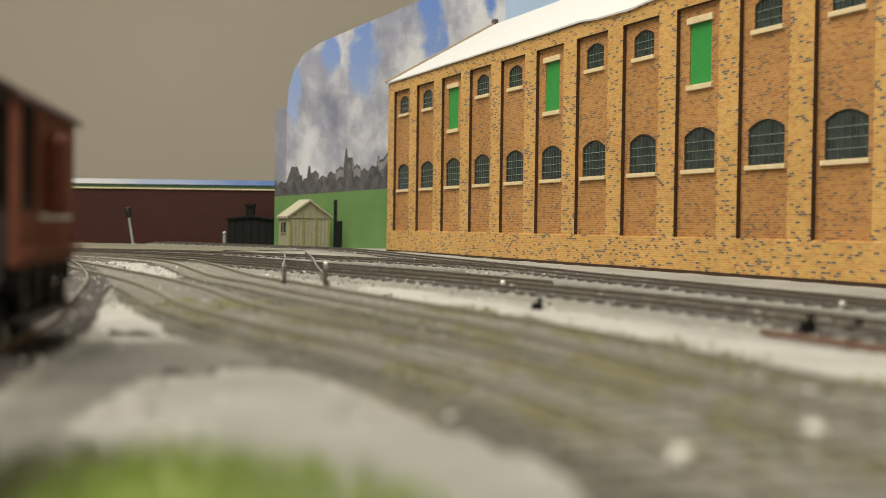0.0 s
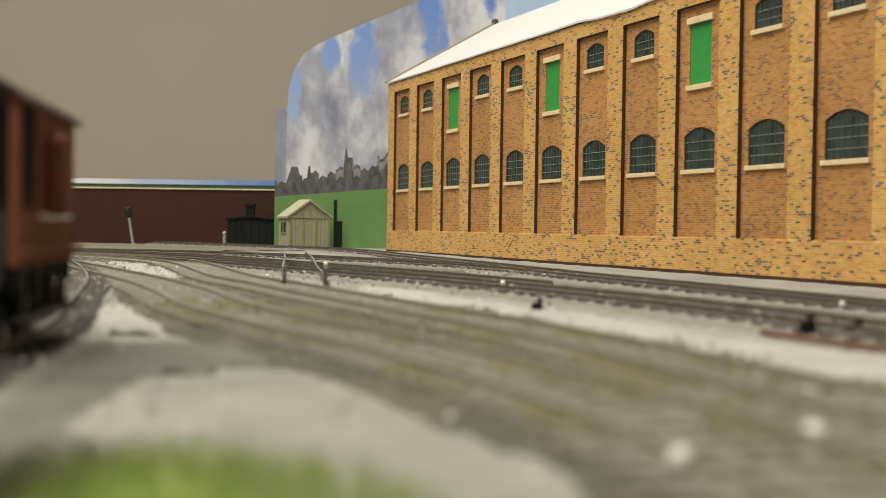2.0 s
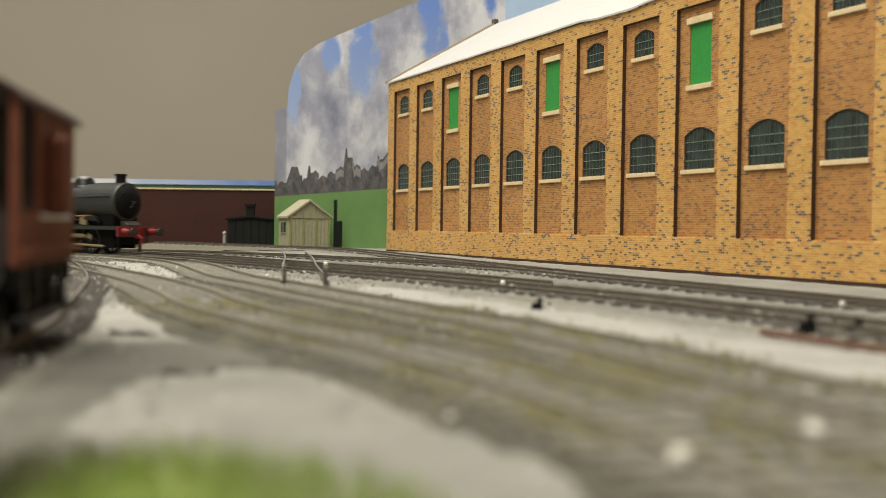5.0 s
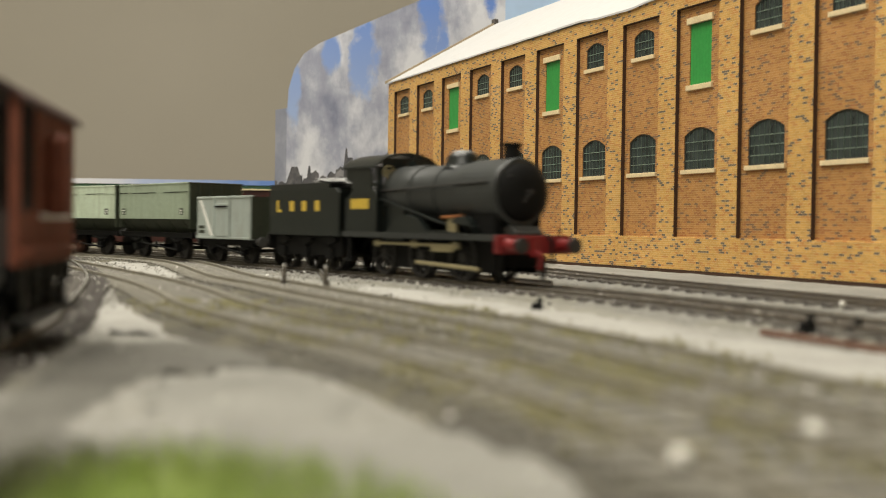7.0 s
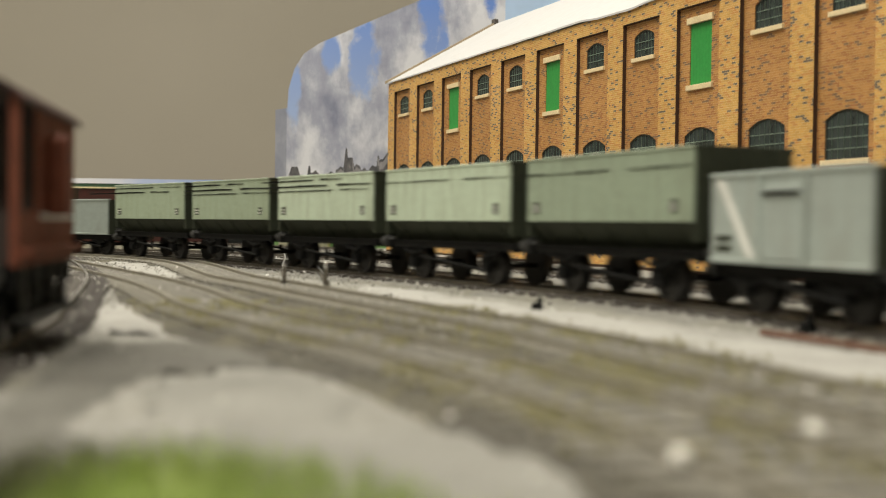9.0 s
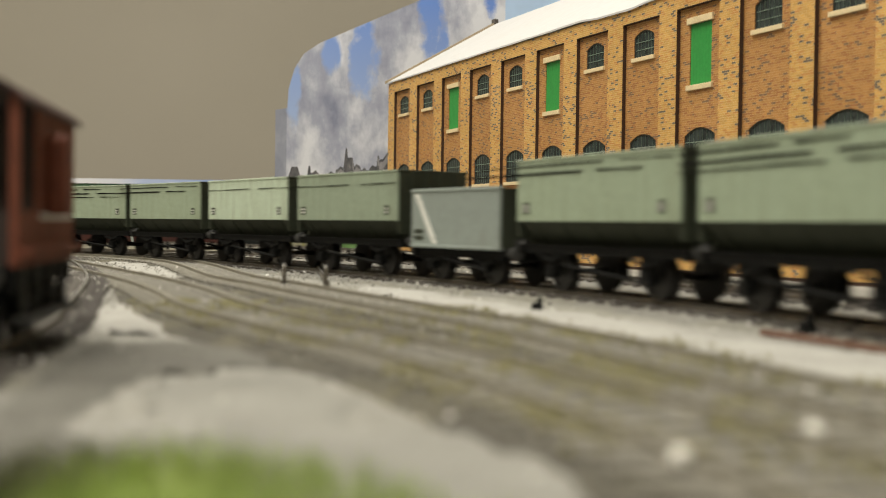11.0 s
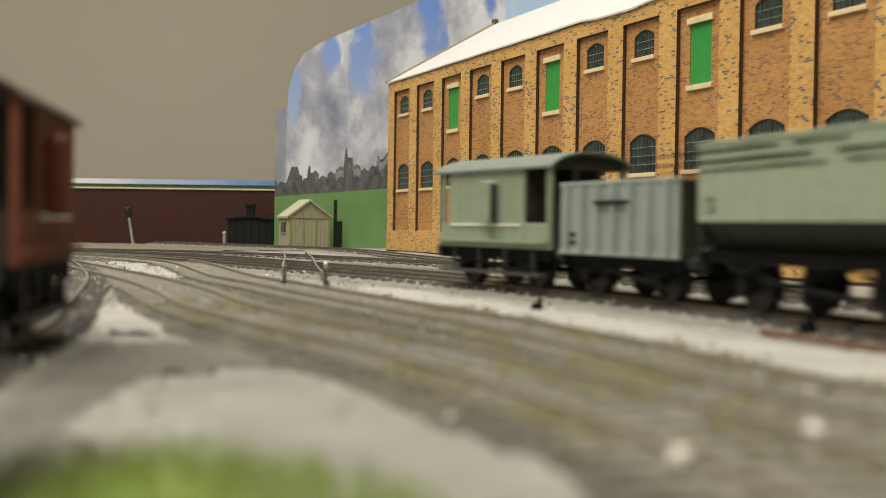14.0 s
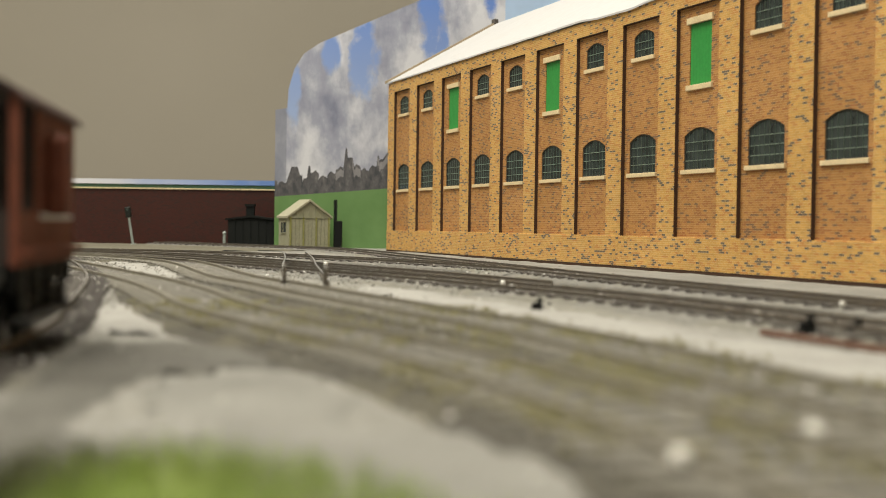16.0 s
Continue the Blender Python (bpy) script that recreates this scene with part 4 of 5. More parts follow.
def grass_mat():
    """Short scenic grass in the corner nearest the viewer."""
    rng = random.Random(11)
    verts, faces, shades = [], [], []
    for _ in range(10000):
        x, y = rng.uniform(-58, 6), rng.uniform(58, 114)
        if inside(x, y, [(-46, 96), (-38, 104), (-29, 110), (-19, 108), (-10, 100), (-3, 91), (3, 82), (4, 55), (-46, 55)]) < rng.uniform(-5, 10):
            continue
        shades += [1 if x + rng.gauss(0, 3) < -31 - 0.12 * (100 - y) else 0] * 3
        a, h, w = rng.uniform(0, 6.28), rng.uniform(1.4, 3.6), rng.uniform(0.12, 0.26)
        dx, dy = math.cos(a), math.sin(a)
        lx, ly = rng.gauss(0, 0.8), rng.gauss(0, 0.8)
        b = len(verts)
        verts += [((x - dx * w) * MM, (y - dy * w) * MM, 0), ((x + dx * w) * MM, (y + dy * w) * MM, 0), ((x + lx) * MM, (y + ly) * MM, h * MM), ((x + dy * w) * MM, (y - dx * w) * MM, 0)]
        faces += [(b, b + 1, b + 2), (b + 1, b + 3, b + 2), (b + 3, b, b + 2)]
    me = bpy.data.meshes.new("scenic_grass")
    me.from_pydata(verts, [], faces)
    me.materials.append(LEAF)
    me.materials.append(LEAF_DARK)
    me.polygons.foreach_set("material_index", shades)
    tagged(new("scenic_grass", me), "short bright green scenic grass on the pale ground", "grass", kind="stuff")


garden_shed()
black_hut()
signal_post()
dark_gatepost()
rail_stop(-57.5, 410, 20)
rail_stop(-41.5, 400, 20)
point_lever(25.5, 303, -40, 0.85)
point_lever(80, 247, -60, 1.0, "dark point motor cover with a lever")
point_lever(89, 243, -60, 0.9, "dark point motor cover with a lever")
loose_rail()
patch("grass_mat", [(-30, 92), (-26, 100), (-17, 98), (-8, 90), (-1, 80), (3, 50), (-28, 50)], 1.0, LEAF, "bright green scenic grass mat under the tufts", 2.0, 4.0)
grass_mat()
# white pebbles added where bright glints belong, the brightness in their colour
for px, py, pr in ((21.7, 101.8, 1.0), (37.9, 114.2, 1.15), (114.5, 323.0, 0.9), (22.5, 421.0, 1.0), (-61.0, 588.0, 1.3)):
    bm = bmesh.new()
    bmesh.ops.create_icosphere(bm, subdivisions=2, radius=pr * MM)
    for v in bm.verts:
        v.co *= 1 + 0.25 * noise.noise(v.co * 900 + Vector((px, py, 0)))
    peb = part("pebble", bm, PEBBLE, None)
    peb.location = (px * MM, py * MM, (1.6 + pr * 0.7) * MM)
    tagged(peb, "small shiny white pebble put in for a glint on the ballast", "pebble", "loose pebbles")


# ---- rolling stock: x forward, z from the rail head ----
def wheelset(parent, x, r, spokes=0, name="wheelset"):
    """An axle with two flanged wheels; turns about its own y axis."""
    bm = bmesh.new()
    tube(bm, (0, -9.5, 0), (0, 9.5, 0), 1.0, seg=8)
    ob = part(name, bm, WHEEL_STEEL, parent, smooth=True)
    ob.location = (x * MM, 0, r * MM)
    for sgn in (-1, 1):
        bm = bmesh.new()
        y0, y1, y2 = sgn * 7.2, sgn * 7.9, sgn * 10.2
        if spokes:
            n = 28
            ring = [(r * 0.86, y0), (r + 0.8, y0), (r + 0.8, y1), (r, y1), (r, y2), (r * 0.86, y2)]
            rings = [[bm.verts.new((rr * math.cos(2 * math.pi * i / n) * MM, yy * MM, rr * math.sin(2 * math.pi * i / n) * MM)) for i in range(n)] for rr, yy in ring]
            for k in range(6):
                for i in range(n):
                    j = (i + 1) % n
                    bm.faces.new((rings[k][i], rings[k][j], rings[(k + 1) % 6][j], rings[(k + 1) % 6][i]))
            tube(bm, (0, y0, 0), (0, y2, 0), r * 0.24, seg=12)
            for k in range(spokes):
                a = 2 * math.pi * k / spokes
                tube(bm, (math.cos(a) * r * 0.2, (y1 + y2) / 2, math.sin(a) * r * 0.2), (math.cos(a) * r * 0.9, (y1 + y2) / 2, math.sin(a) * r * 0.9), 0.55, 0.4, 6)
            tube(bm, (r * 0.5, y1, 0), (r * 0.5, y2 + sgn * 1.4, 0), 1.0, seg=8)
        else:
            lathe(bm, [(r + 0.8, y0), (r + 0.8, y1), (r, y1), (r, y2), (r * 0.8, y2), (r * 0.76, y2 - sgn * 0.7), (r * 0.3, y2 - sgn * 0.4), (r * 0.25, y2 + sgn * 0.2), (0.2, y2 + sgn * 0.2)], axis="y", seg=20)
        part("wheel", bm, WHEEL_STEEL, ob, smooth=True)
    return ob


def buffers(parent, xs, z=13.6, red=False):
    for x, d in xs:
        for y in (-11.5, 11.5):
            bm = bmesh.new()
            lathe(bm, [(1.9, x * 1.0), (1.7, x + d * 2.6), (1.0, x + d * 2.6), (1.0, x + d * 4.2), (2.6, x + d * 4.3), (2.5, x + d * 4.9), (0.3, x + d * 5.1)], (0, y, z), "x", 12)
            part("buffer", bm, DUSTY, parent, "dark round buffer", smooth=True)
        bm = bmesh.new()
        tube(bm, (x, 0, z - 0.5), (x + d * 4.5, 0, z - 2.2), 0.7, seg=6)
        part("coupling_hook", bm, BLACK_MATT, parent)


def underframe(parent, length, wheelbase, wheel_r=6.4, z0=10.2, z1=14.2, boards=False):
    """Solebars, headstocks, axle guards, brake gear and wheels of a four-wheeled wagon."""
    half = length / 2
    for y in (-13.2, 13.2):
        bm = bmesh.new()
        box(bm, -half, y - 0.8, z0, half, y + 0.8, z1)
        box(bm, -half, y - 1.3, z1 - 0.6, half, y + 1.3, z1)
        part("solebar", bm, BLACK_MATT, parent)
        sg = 1 if y > 0 else -1
        for x in (-wheelbase / 2, wheelbase / 2):
            bm = bmesh.new()
            prism(bm, [(x - 3.8, z0 + 0.5), (x + 3.8, z0 + 0.5), (x + 2.2, wheel_r - 2.4), (x - 2.2, wheel_r - 2.4)], "y", y - 0.3, y + 0.3)
            box(bm, x - 1.9, y - 1.6, wheel_r - 1.9, x + 1.9, y + 1.6, wheel_r + 1.7)
            prism(bm, [(x - 7, z0 - 0.2), (x, z0 - 1.6), (x + 7, z0 - 0.2), (x + 7, z0 - 1.0), (x, z0 - 2.8), (x - 7, z0 - 1.0)], "y", y + sg * 0.3, y + sg * 1.5)
            part("axle_guard", bm, BLACK_MATT, parent)
        bm = bmesh.new()
        tube(bm, (-wheelbase / 2 + 9, y + sg * 1.6, 8.5), (wheelbase / 2 + 4, y + sg * 2.4, 5.0), 0.55, seg=6)
        tube(bm, (0, y + sg * 0.6, 9.5), (0, y + sg * 0.6, 5.0), 0.9, seg=6)
        part("brake_lever", bm, BLACK_MATT, parent)
        for xs in (-wheelbase / 2 + 6.6, wheelbase / 2 - 8.2):
            bm = bmesh.new()
            box(bm, xs, y - sg * 4.4, 4, xs + 1.6, y - sg * 2.6, 9)
            part("brake_shoe", bm, BLACK_MATT, parent)
    for x in (-half, half - 1.6):
        bm = bmesh.new()
        box(bm, x, -15, z0 - 0.4, x + 1.6, 15, z1)
        part("headstock", bm, BLACK_MATT, parent)
    bm = bmesh.new()
    box(bm, -half + 1, -12, z1 - 0.8, half - 1, 12, z1 - 0.05)
    part("floor", bm, BLACK_MATT, parent)
    buffers(parent, ((-half, -1), (half, 1)), z=(z0 + z1) / 2 + 0.6)
    return [wheelset(parent, x, wheel_r) for x in (-wheelbase / 2, wheelbase / 2)]


# dark seams of each hopper side: start and end along the body, depth below the rim, thickness
SEAMS = (((-0.49, 0.49, 4.4, 0.25),), ((-0.49, 0.49, 4.3, 0.2),), ((-0.49, 0.48, 3.9, 0.6), (-0.47, 0.2, 1.4, 0.5), (-0.3, 0.44, 6.2, 0.3)), ((-0.49, 0.3, 3.9, 0.55), (-0.4, 0.46, 1.5, 0.25)))


def hopper(panel, variant):
    """A coal hopper: upright upper box, sides sloping in below, on a black underframe."""
    h = thing("hopper_wagon", "pale grey-green steel coal hopper wagon with weathered sides", "hopper wagon", group="coal hopper wagons")
    L, W, zb, zt = 85.5, 15.8, 22.0, 41.3
    for y in (-W, W):
        sg = 1 if y > 0 else -1
        bm = bmesh.new()
        box(bm, -L / 2, y - 0.7, zb, L / 2, y + 0.7, zt)
        part("side_panel", bm, panel, h, bevel=0.15)
        bm = bmesh.new()
        box(bm, -L / 2 - 0.3, y - 1.0, zt - 0.2, L / 2 + 0.3, y + 1.0, zt + 0.7)
        part("top_rim", bm, panel, h, bevel=0.2)
        for a, b, z, t in SEAMS[variant]:
            bm = bmesh.new()
            for k in range(9):
                xa, xb = a + (b - a) * k / 9, a + (b - a) * (k + 1) / 9 - (0.6 if k % 4 == 1 else 0.0)
                h0, h1 = 0.12 * math.sin(k * 1.7 + variant), 0.12 * math.sin(k * 1.7 + 1.7 + variant)
                box(bm, xa * L, y + sg * 0.6, zt - z - t + h0, xb * L, y + sg * 0.95, zt - z + h1)
            part("panel_seam", bm, BLACK_MATT, h, "thin uneven dark seam line")
        bm = bmesh.new()
        for k in range(7):
            xa = -L / 2 + 2 + k * 12 + 3 * math.sin(k * 2.1 + variant * 1.3)
            box(bm, xa, y - sg * 0.4, zt + 0.6, xa + 4 + 3 * math.sin(k * 1.1 + variant), y + sg * 1.06, zt + 0.76)
        part("worn_edge", bm, WHITE_MARK, h, "worn pale patches along the top rim")
        # shadow under the body is put into the dark slope and rib colour
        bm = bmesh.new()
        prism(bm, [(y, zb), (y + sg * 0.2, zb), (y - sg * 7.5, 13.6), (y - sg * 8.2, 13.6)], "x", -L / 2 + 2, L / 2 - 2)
        part("sloped_side", bm, HOPPER_DARK, h, "sloping hopper side with its shadow painted dark")
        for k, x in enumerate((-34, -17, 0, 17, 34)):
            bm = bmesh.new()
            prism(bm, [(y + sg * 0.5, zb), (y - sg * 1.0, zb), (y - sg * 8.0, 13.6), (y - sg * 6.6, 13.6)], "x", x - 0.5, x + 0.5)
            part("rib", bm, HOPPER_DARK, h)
        for x, w, z in ((-L / 2 + 6, 4.2, zb + 2.4), (L / 2 - 8, 3.2, zb + 2.4)):
            bm = bmesh.new()
            box(bm, x - w / 2, y + sg * 0.62, z, x + w / 2, y + sg * 0.86, z + 3.6)
            part("data_panel", bm, HOPPER_DARK, h, "small dark data panel")
            bm = bmesh.new()
            for q in range(2):
                box(bm, x - w / 2 + 0.5, y + sg * 0.8, z + 0.7 + q * 1.4, x + w / 2 - 0.6, y + sg * 0.93, z + 1.2 + q * 1.4)
            part("lettering_bar", bm, WHITE_MARK, h, "white lettering bars")
    # ends are darker than the sides: their shade is in the paint
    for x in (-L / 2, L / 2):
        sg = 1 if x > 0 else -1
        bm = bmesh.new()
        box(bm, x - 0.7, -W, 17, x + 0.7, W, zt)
        part("end_panel", bm, HOPPER_DARK, h, "end panel in dark olive with its shade painted in")
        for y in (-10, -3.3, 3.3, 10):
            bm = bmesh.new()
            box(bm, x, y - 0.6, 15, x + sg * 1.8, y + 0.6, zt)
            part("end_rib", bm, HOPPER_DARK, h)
        bm = bmesh.new()
        box(bm, x - 0.9, -W - 0.8, zt - 0.2, x + 0.9, W + 0.8, zt + 0.7)
        part("top_rim", bm, HOPPER_DARK, h, bevel=0.2)
    bm = bmesh.new()
    box(bm, -L / 2 + 1, -W + 1, 26, L / 2 - 1, W - 1, 27)
    part("inner_floor", bm, BLACK_MATT, h)
    underframe(h, L + 2, 50, z0=11.9, z1=14.6)
    return h


def mineral(variant):
    """A short open mineral wagon; variants differ in doors, stripes and ribs."""
    names = ("pale grey steel mineral wagon with a side door and white stripe", "plain pale grey steel mineral wagon with a white diagonal stripe", "pale grey ribbed open wagon with black lettering patches")
    h = thing("mineral_wagon", names[variant], "open wagon", group="open mineral wagons")
    L, W, zb, zt = 60.0, 15.4, 12.6, 33.6
    paint = (WAGON_GREY, WAGON_DULL, WAGON_RIBBED)[variant]
    for y in (-W, W):
        sg = 1 if y > 0 else -1
        bm = bmesh.new()
        box(bm, -L / 2, y - 0.7, zb, L / 2, y + 0.7, zt)
        part("side_panel", bm, paint, h, bevel=0.15)
        bm = bmesh.new()
        box(bm, -L / 2 - 0.2, y - 1.1, zt - 0.9, L / 2 + 0.2, y + 1.1, zt + 0.3)
        part("top_rim", bm, paint, h, bevel=0.2)
        bm = bmesh.new()
        box(bm, -L / 2 - 0.2, y - 1.2, zb - 0.6, L / 2 + 0.2, y + 1.2, zb + 0.6)
        part("curb_rail", bm, paint, h, bevel=0.2)
        if variant < 2:
            bm = bmesh.new()
            prism(bm, [(-L / 2 + 2.5, zt - 1.5), (-L / 2 + 5.5, zt - 1.5), (-L / 2 + 19, zb + 1), (-L / 2 + 16, zb + 1)], "y", y + sg * 0.68, y + sg * 0.85)
            part("stripe", bm, WHITE_MARK, h, "white diagonal stripe")
        if variant == 0:
            bm = bmesh.new()
            box(bm, -8, y + sg * 0.6, zb + 0.8, 8, y + sg * 1.3, zt - 3.4)
            d = part("side_door", bm, paint, h, "raised side door", 0.2)
            bm = bmesh.new()
            box(bm, -7, y + sg * 1.2, zt - 5.4, 7, y + sg * 1.9, zt - 4.6)
            part("hinge_bar", bm, BLACK_MATT, d)
            bm = bmesh.new()
            for x in (-8.8, 8):
                box(bm, x, y + sg * 0.6, zb, x + 0.8, y + sg * 1.6, zt)
            part("stanchion_pair", bm, paint, h)
        if variant == 2:
            for k in range(7):
                x = -L / 2 + 4.5 + k * 8.5
                bm = bmesh.new()
                box(bm, x - 1.0, y + sg * 0.6, zb, x + 1.0, y + sg * 2.0, zt)
                part("rib", bm, paint, h)
            bm = bmesh.new()
            box(bm, -9, y + sg * 0.9, zt - 6.5, 9, y + sg * 2.3, zt - 5.5)
            part("hinge_bar", bm, BLACK_MATT, h)
        for k in range(2):
            bm = bmesh.new()
            box(bm, -L / 2 + 2.4, y + sg * 0.66, zb + 2.2 + k * 2.4, -L / 2 + 9, y + sg * 0.84, zb + 3.8 + k * 2.4)
            part("lettering_bar", bm, HOPPER_DARK, h, "dark lettering bar")
    # end panels and stanchions carry their shade as dark olive colour
    for x in (-L / 2, L / 2):
        sg = 1 if x > 0 else -1
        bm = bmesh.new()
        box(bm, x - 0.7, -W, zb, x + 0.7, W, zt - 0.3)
        part("end_panel", bm, HOPPER_DARK, h, "end panel with its shade painted dark")
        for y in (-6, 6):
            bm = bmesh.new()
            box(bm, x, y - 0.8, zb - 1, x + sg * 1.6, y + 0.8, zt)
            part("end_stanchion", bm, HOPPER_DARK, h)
    bm = bmesh.new()
    box(bm, -L / 2 + 1, -W + 1, zb, L / 2 - 1, W - 1, zb + 1)
    part("floor_plate", bm, BLACK_MATT, h)
    underframe(h, L, 36, z0=9.0, z1=12.0)
    return h


def brake_van(name, label, body, roof, m=None, L=66.0, cabin=(-17.0, 19.0), zt=40.2, end=None, base=40):
    """A goods brake van with a cabin, open verandas, duckets, footboards and an arched roof."""
    h = thing(name, label, "brake van", m)
    W, zb = 14.8, 13.0
    c0, c1 = cabin
    end = end or body
    for y in (-W, W):
        sg = 1 if y > 0 else -1
        bm = bmesh.new()
        box(bm, c0, y - 0.6, zb, c1, y + 0.6, zt)
        part("cabin_side", bm, body, h, bevel=0.1)
        for a, b in ((-L / 2, c0), (c1, L / 2)):
            bm = bmesh.new()
            box(bm, a, y - 0.6, zb, b, y + 0.6, zb + 8.5)
            part("veranda_side", bm, body, h, bevel=0.1)
        for x in (-L / 2 + 0.8, L / 2 - 0.8):
            bm = bmesh.new()
            box(bm, x - 0.9, y - 0.7, zb, x + 0.9, y + 0.7, zt)
            part("corner_post", bm, body, h)
        bm = bmesh.new()
        prism(bm, [(-3.0, zb + 8), (3.6, zb + 8), (3.6, zt - 5.5), (2.8, zt - 4.5), (-2.2, zt - 4.5), (-3.0, zt - 5.5)], "y", y + sg * 0.5, y + sg * 4.0)
        part("ducket", bm, body, h, "projecting lookout ducket", 0.3)
        # thin dark strip stands in for the shadow on the ducket's front side
        bm = bmesh.new()
        box(bm, 3.55, y + sg * 0.5, zb + 8, 4.0, y + sg * 3.4, zt - 5.6)
        part("ducket_window", bm, GLASS_DARK, h, "narrow dark strip painting the ducket's shadow side")
        bm = bmesh.new()
        box(bm, c0 + 2, y + sg * 0.5, zb + 7.4, c1 - 2, y + sg * 1.1, zb + 8.2)
        part("handrail", bm, WHITE_MARK, h, "pale handrail strip")
        bm = bmesh.new()
        box(bm, -L / 2, y + sg * 0.4, zb + 1.8, L / 2, y + sg * 2.6, zb + 2.8)
        part("footboard", bm, body, h, "upper footboard")
        bm = bmesh.new()
        box(bm, -L / 2 + 2, y - sg * 0.5, 4.2, L / 2 - 2, y + sg * 2.6, 5.2)
        for x in (-0.36 * L, -0.12 * L, 0.12 * L, 0.36 * L):
            box(bm, x - 0.5, y - 0.4, 5.0, x + 0.5, y + 0.4, 13)
        part("step_board", bm, DUSTY, h, "low dusty black step board")
    # added dark sheets fill the verandas in place of their inner shade
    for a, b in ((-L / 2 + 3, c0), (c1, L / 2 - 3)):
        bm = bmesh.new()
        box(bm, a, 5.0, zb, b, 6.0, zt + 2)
        part("veranda_screen", bm, VAN_SHADE, h, "dark sheet added for the shade inside the veranda")
    for x, n in ((c0, 0), (c1, 1), (-L / 2 + 0.6, 2), (L / 2 - 0.6, 3)):
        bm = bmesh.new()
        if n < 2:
            # cabin ends get the same shade brown
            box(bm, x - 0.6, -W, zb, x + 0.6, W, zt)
            part("cabin_end", bm, VAN_SHADE, h, "cabin end wall darkened for the veranda shade")
        else:
            box(bm, x - 0.5, -W, zb, x + 0.5, W, zb + 8.5)
            part("veranda_end", bm, end, h)
            bm = bmesh.new()
            for y in (-5, 5):
                box(bm, x - 0.7, y - 0.6, zb, x + 0.7, y + 0.6, zt + 1.5)
            part("end_posts", bm, end, h)
            bm = bmesh.new()
            prism(bm, [(-W, zt - 1.4)] + [(W * math.sin(a), zt - 0.2 + 3.2 * (math.cos(a) - 0.0) * 0.9) for a in [radians(q) for q in range(-75, 76, 15)]] + [(W, zt - 1.4)], "x", x - 0.5, x + 0.5)
            part("end_arch", bm, end, h)
    bm = bmesh.new()
    arc = [(16.6 * math.sin(radians(q)) / math.sin(radians(70)), zt - 0.4 + 5.0 * (math.cos(radians(q)) - math.cos(radians(70))) / (1 - math.cos(radians(70)))) for q in range(-70, 71, 10)]
    prism(bm, arc + [(y, z - 0.9) for y, z in arc[::-1]], "x", -L / 2 - 2.4, L / 2 + 2.4)
    part("roof", bm, roof, h, "arched grey roof", smooth=True)
    bm = bmesh.new()
    tube(bm, (4, 4, zt + 3), (4, 4, zt + 5.6), 0.9, seg=10)
    part("stove_pipe", bm, BLACK_MATT, h)
    bm = bmesh.new()
    box(bm, -L / 2, -W, zb - 0.6, L / 2, W, zb + 0.3)
    part("deck", bm, BLACK_MATT, h)
    underframe(h, L, base, z0=9.4, z1=12.6)
    return h


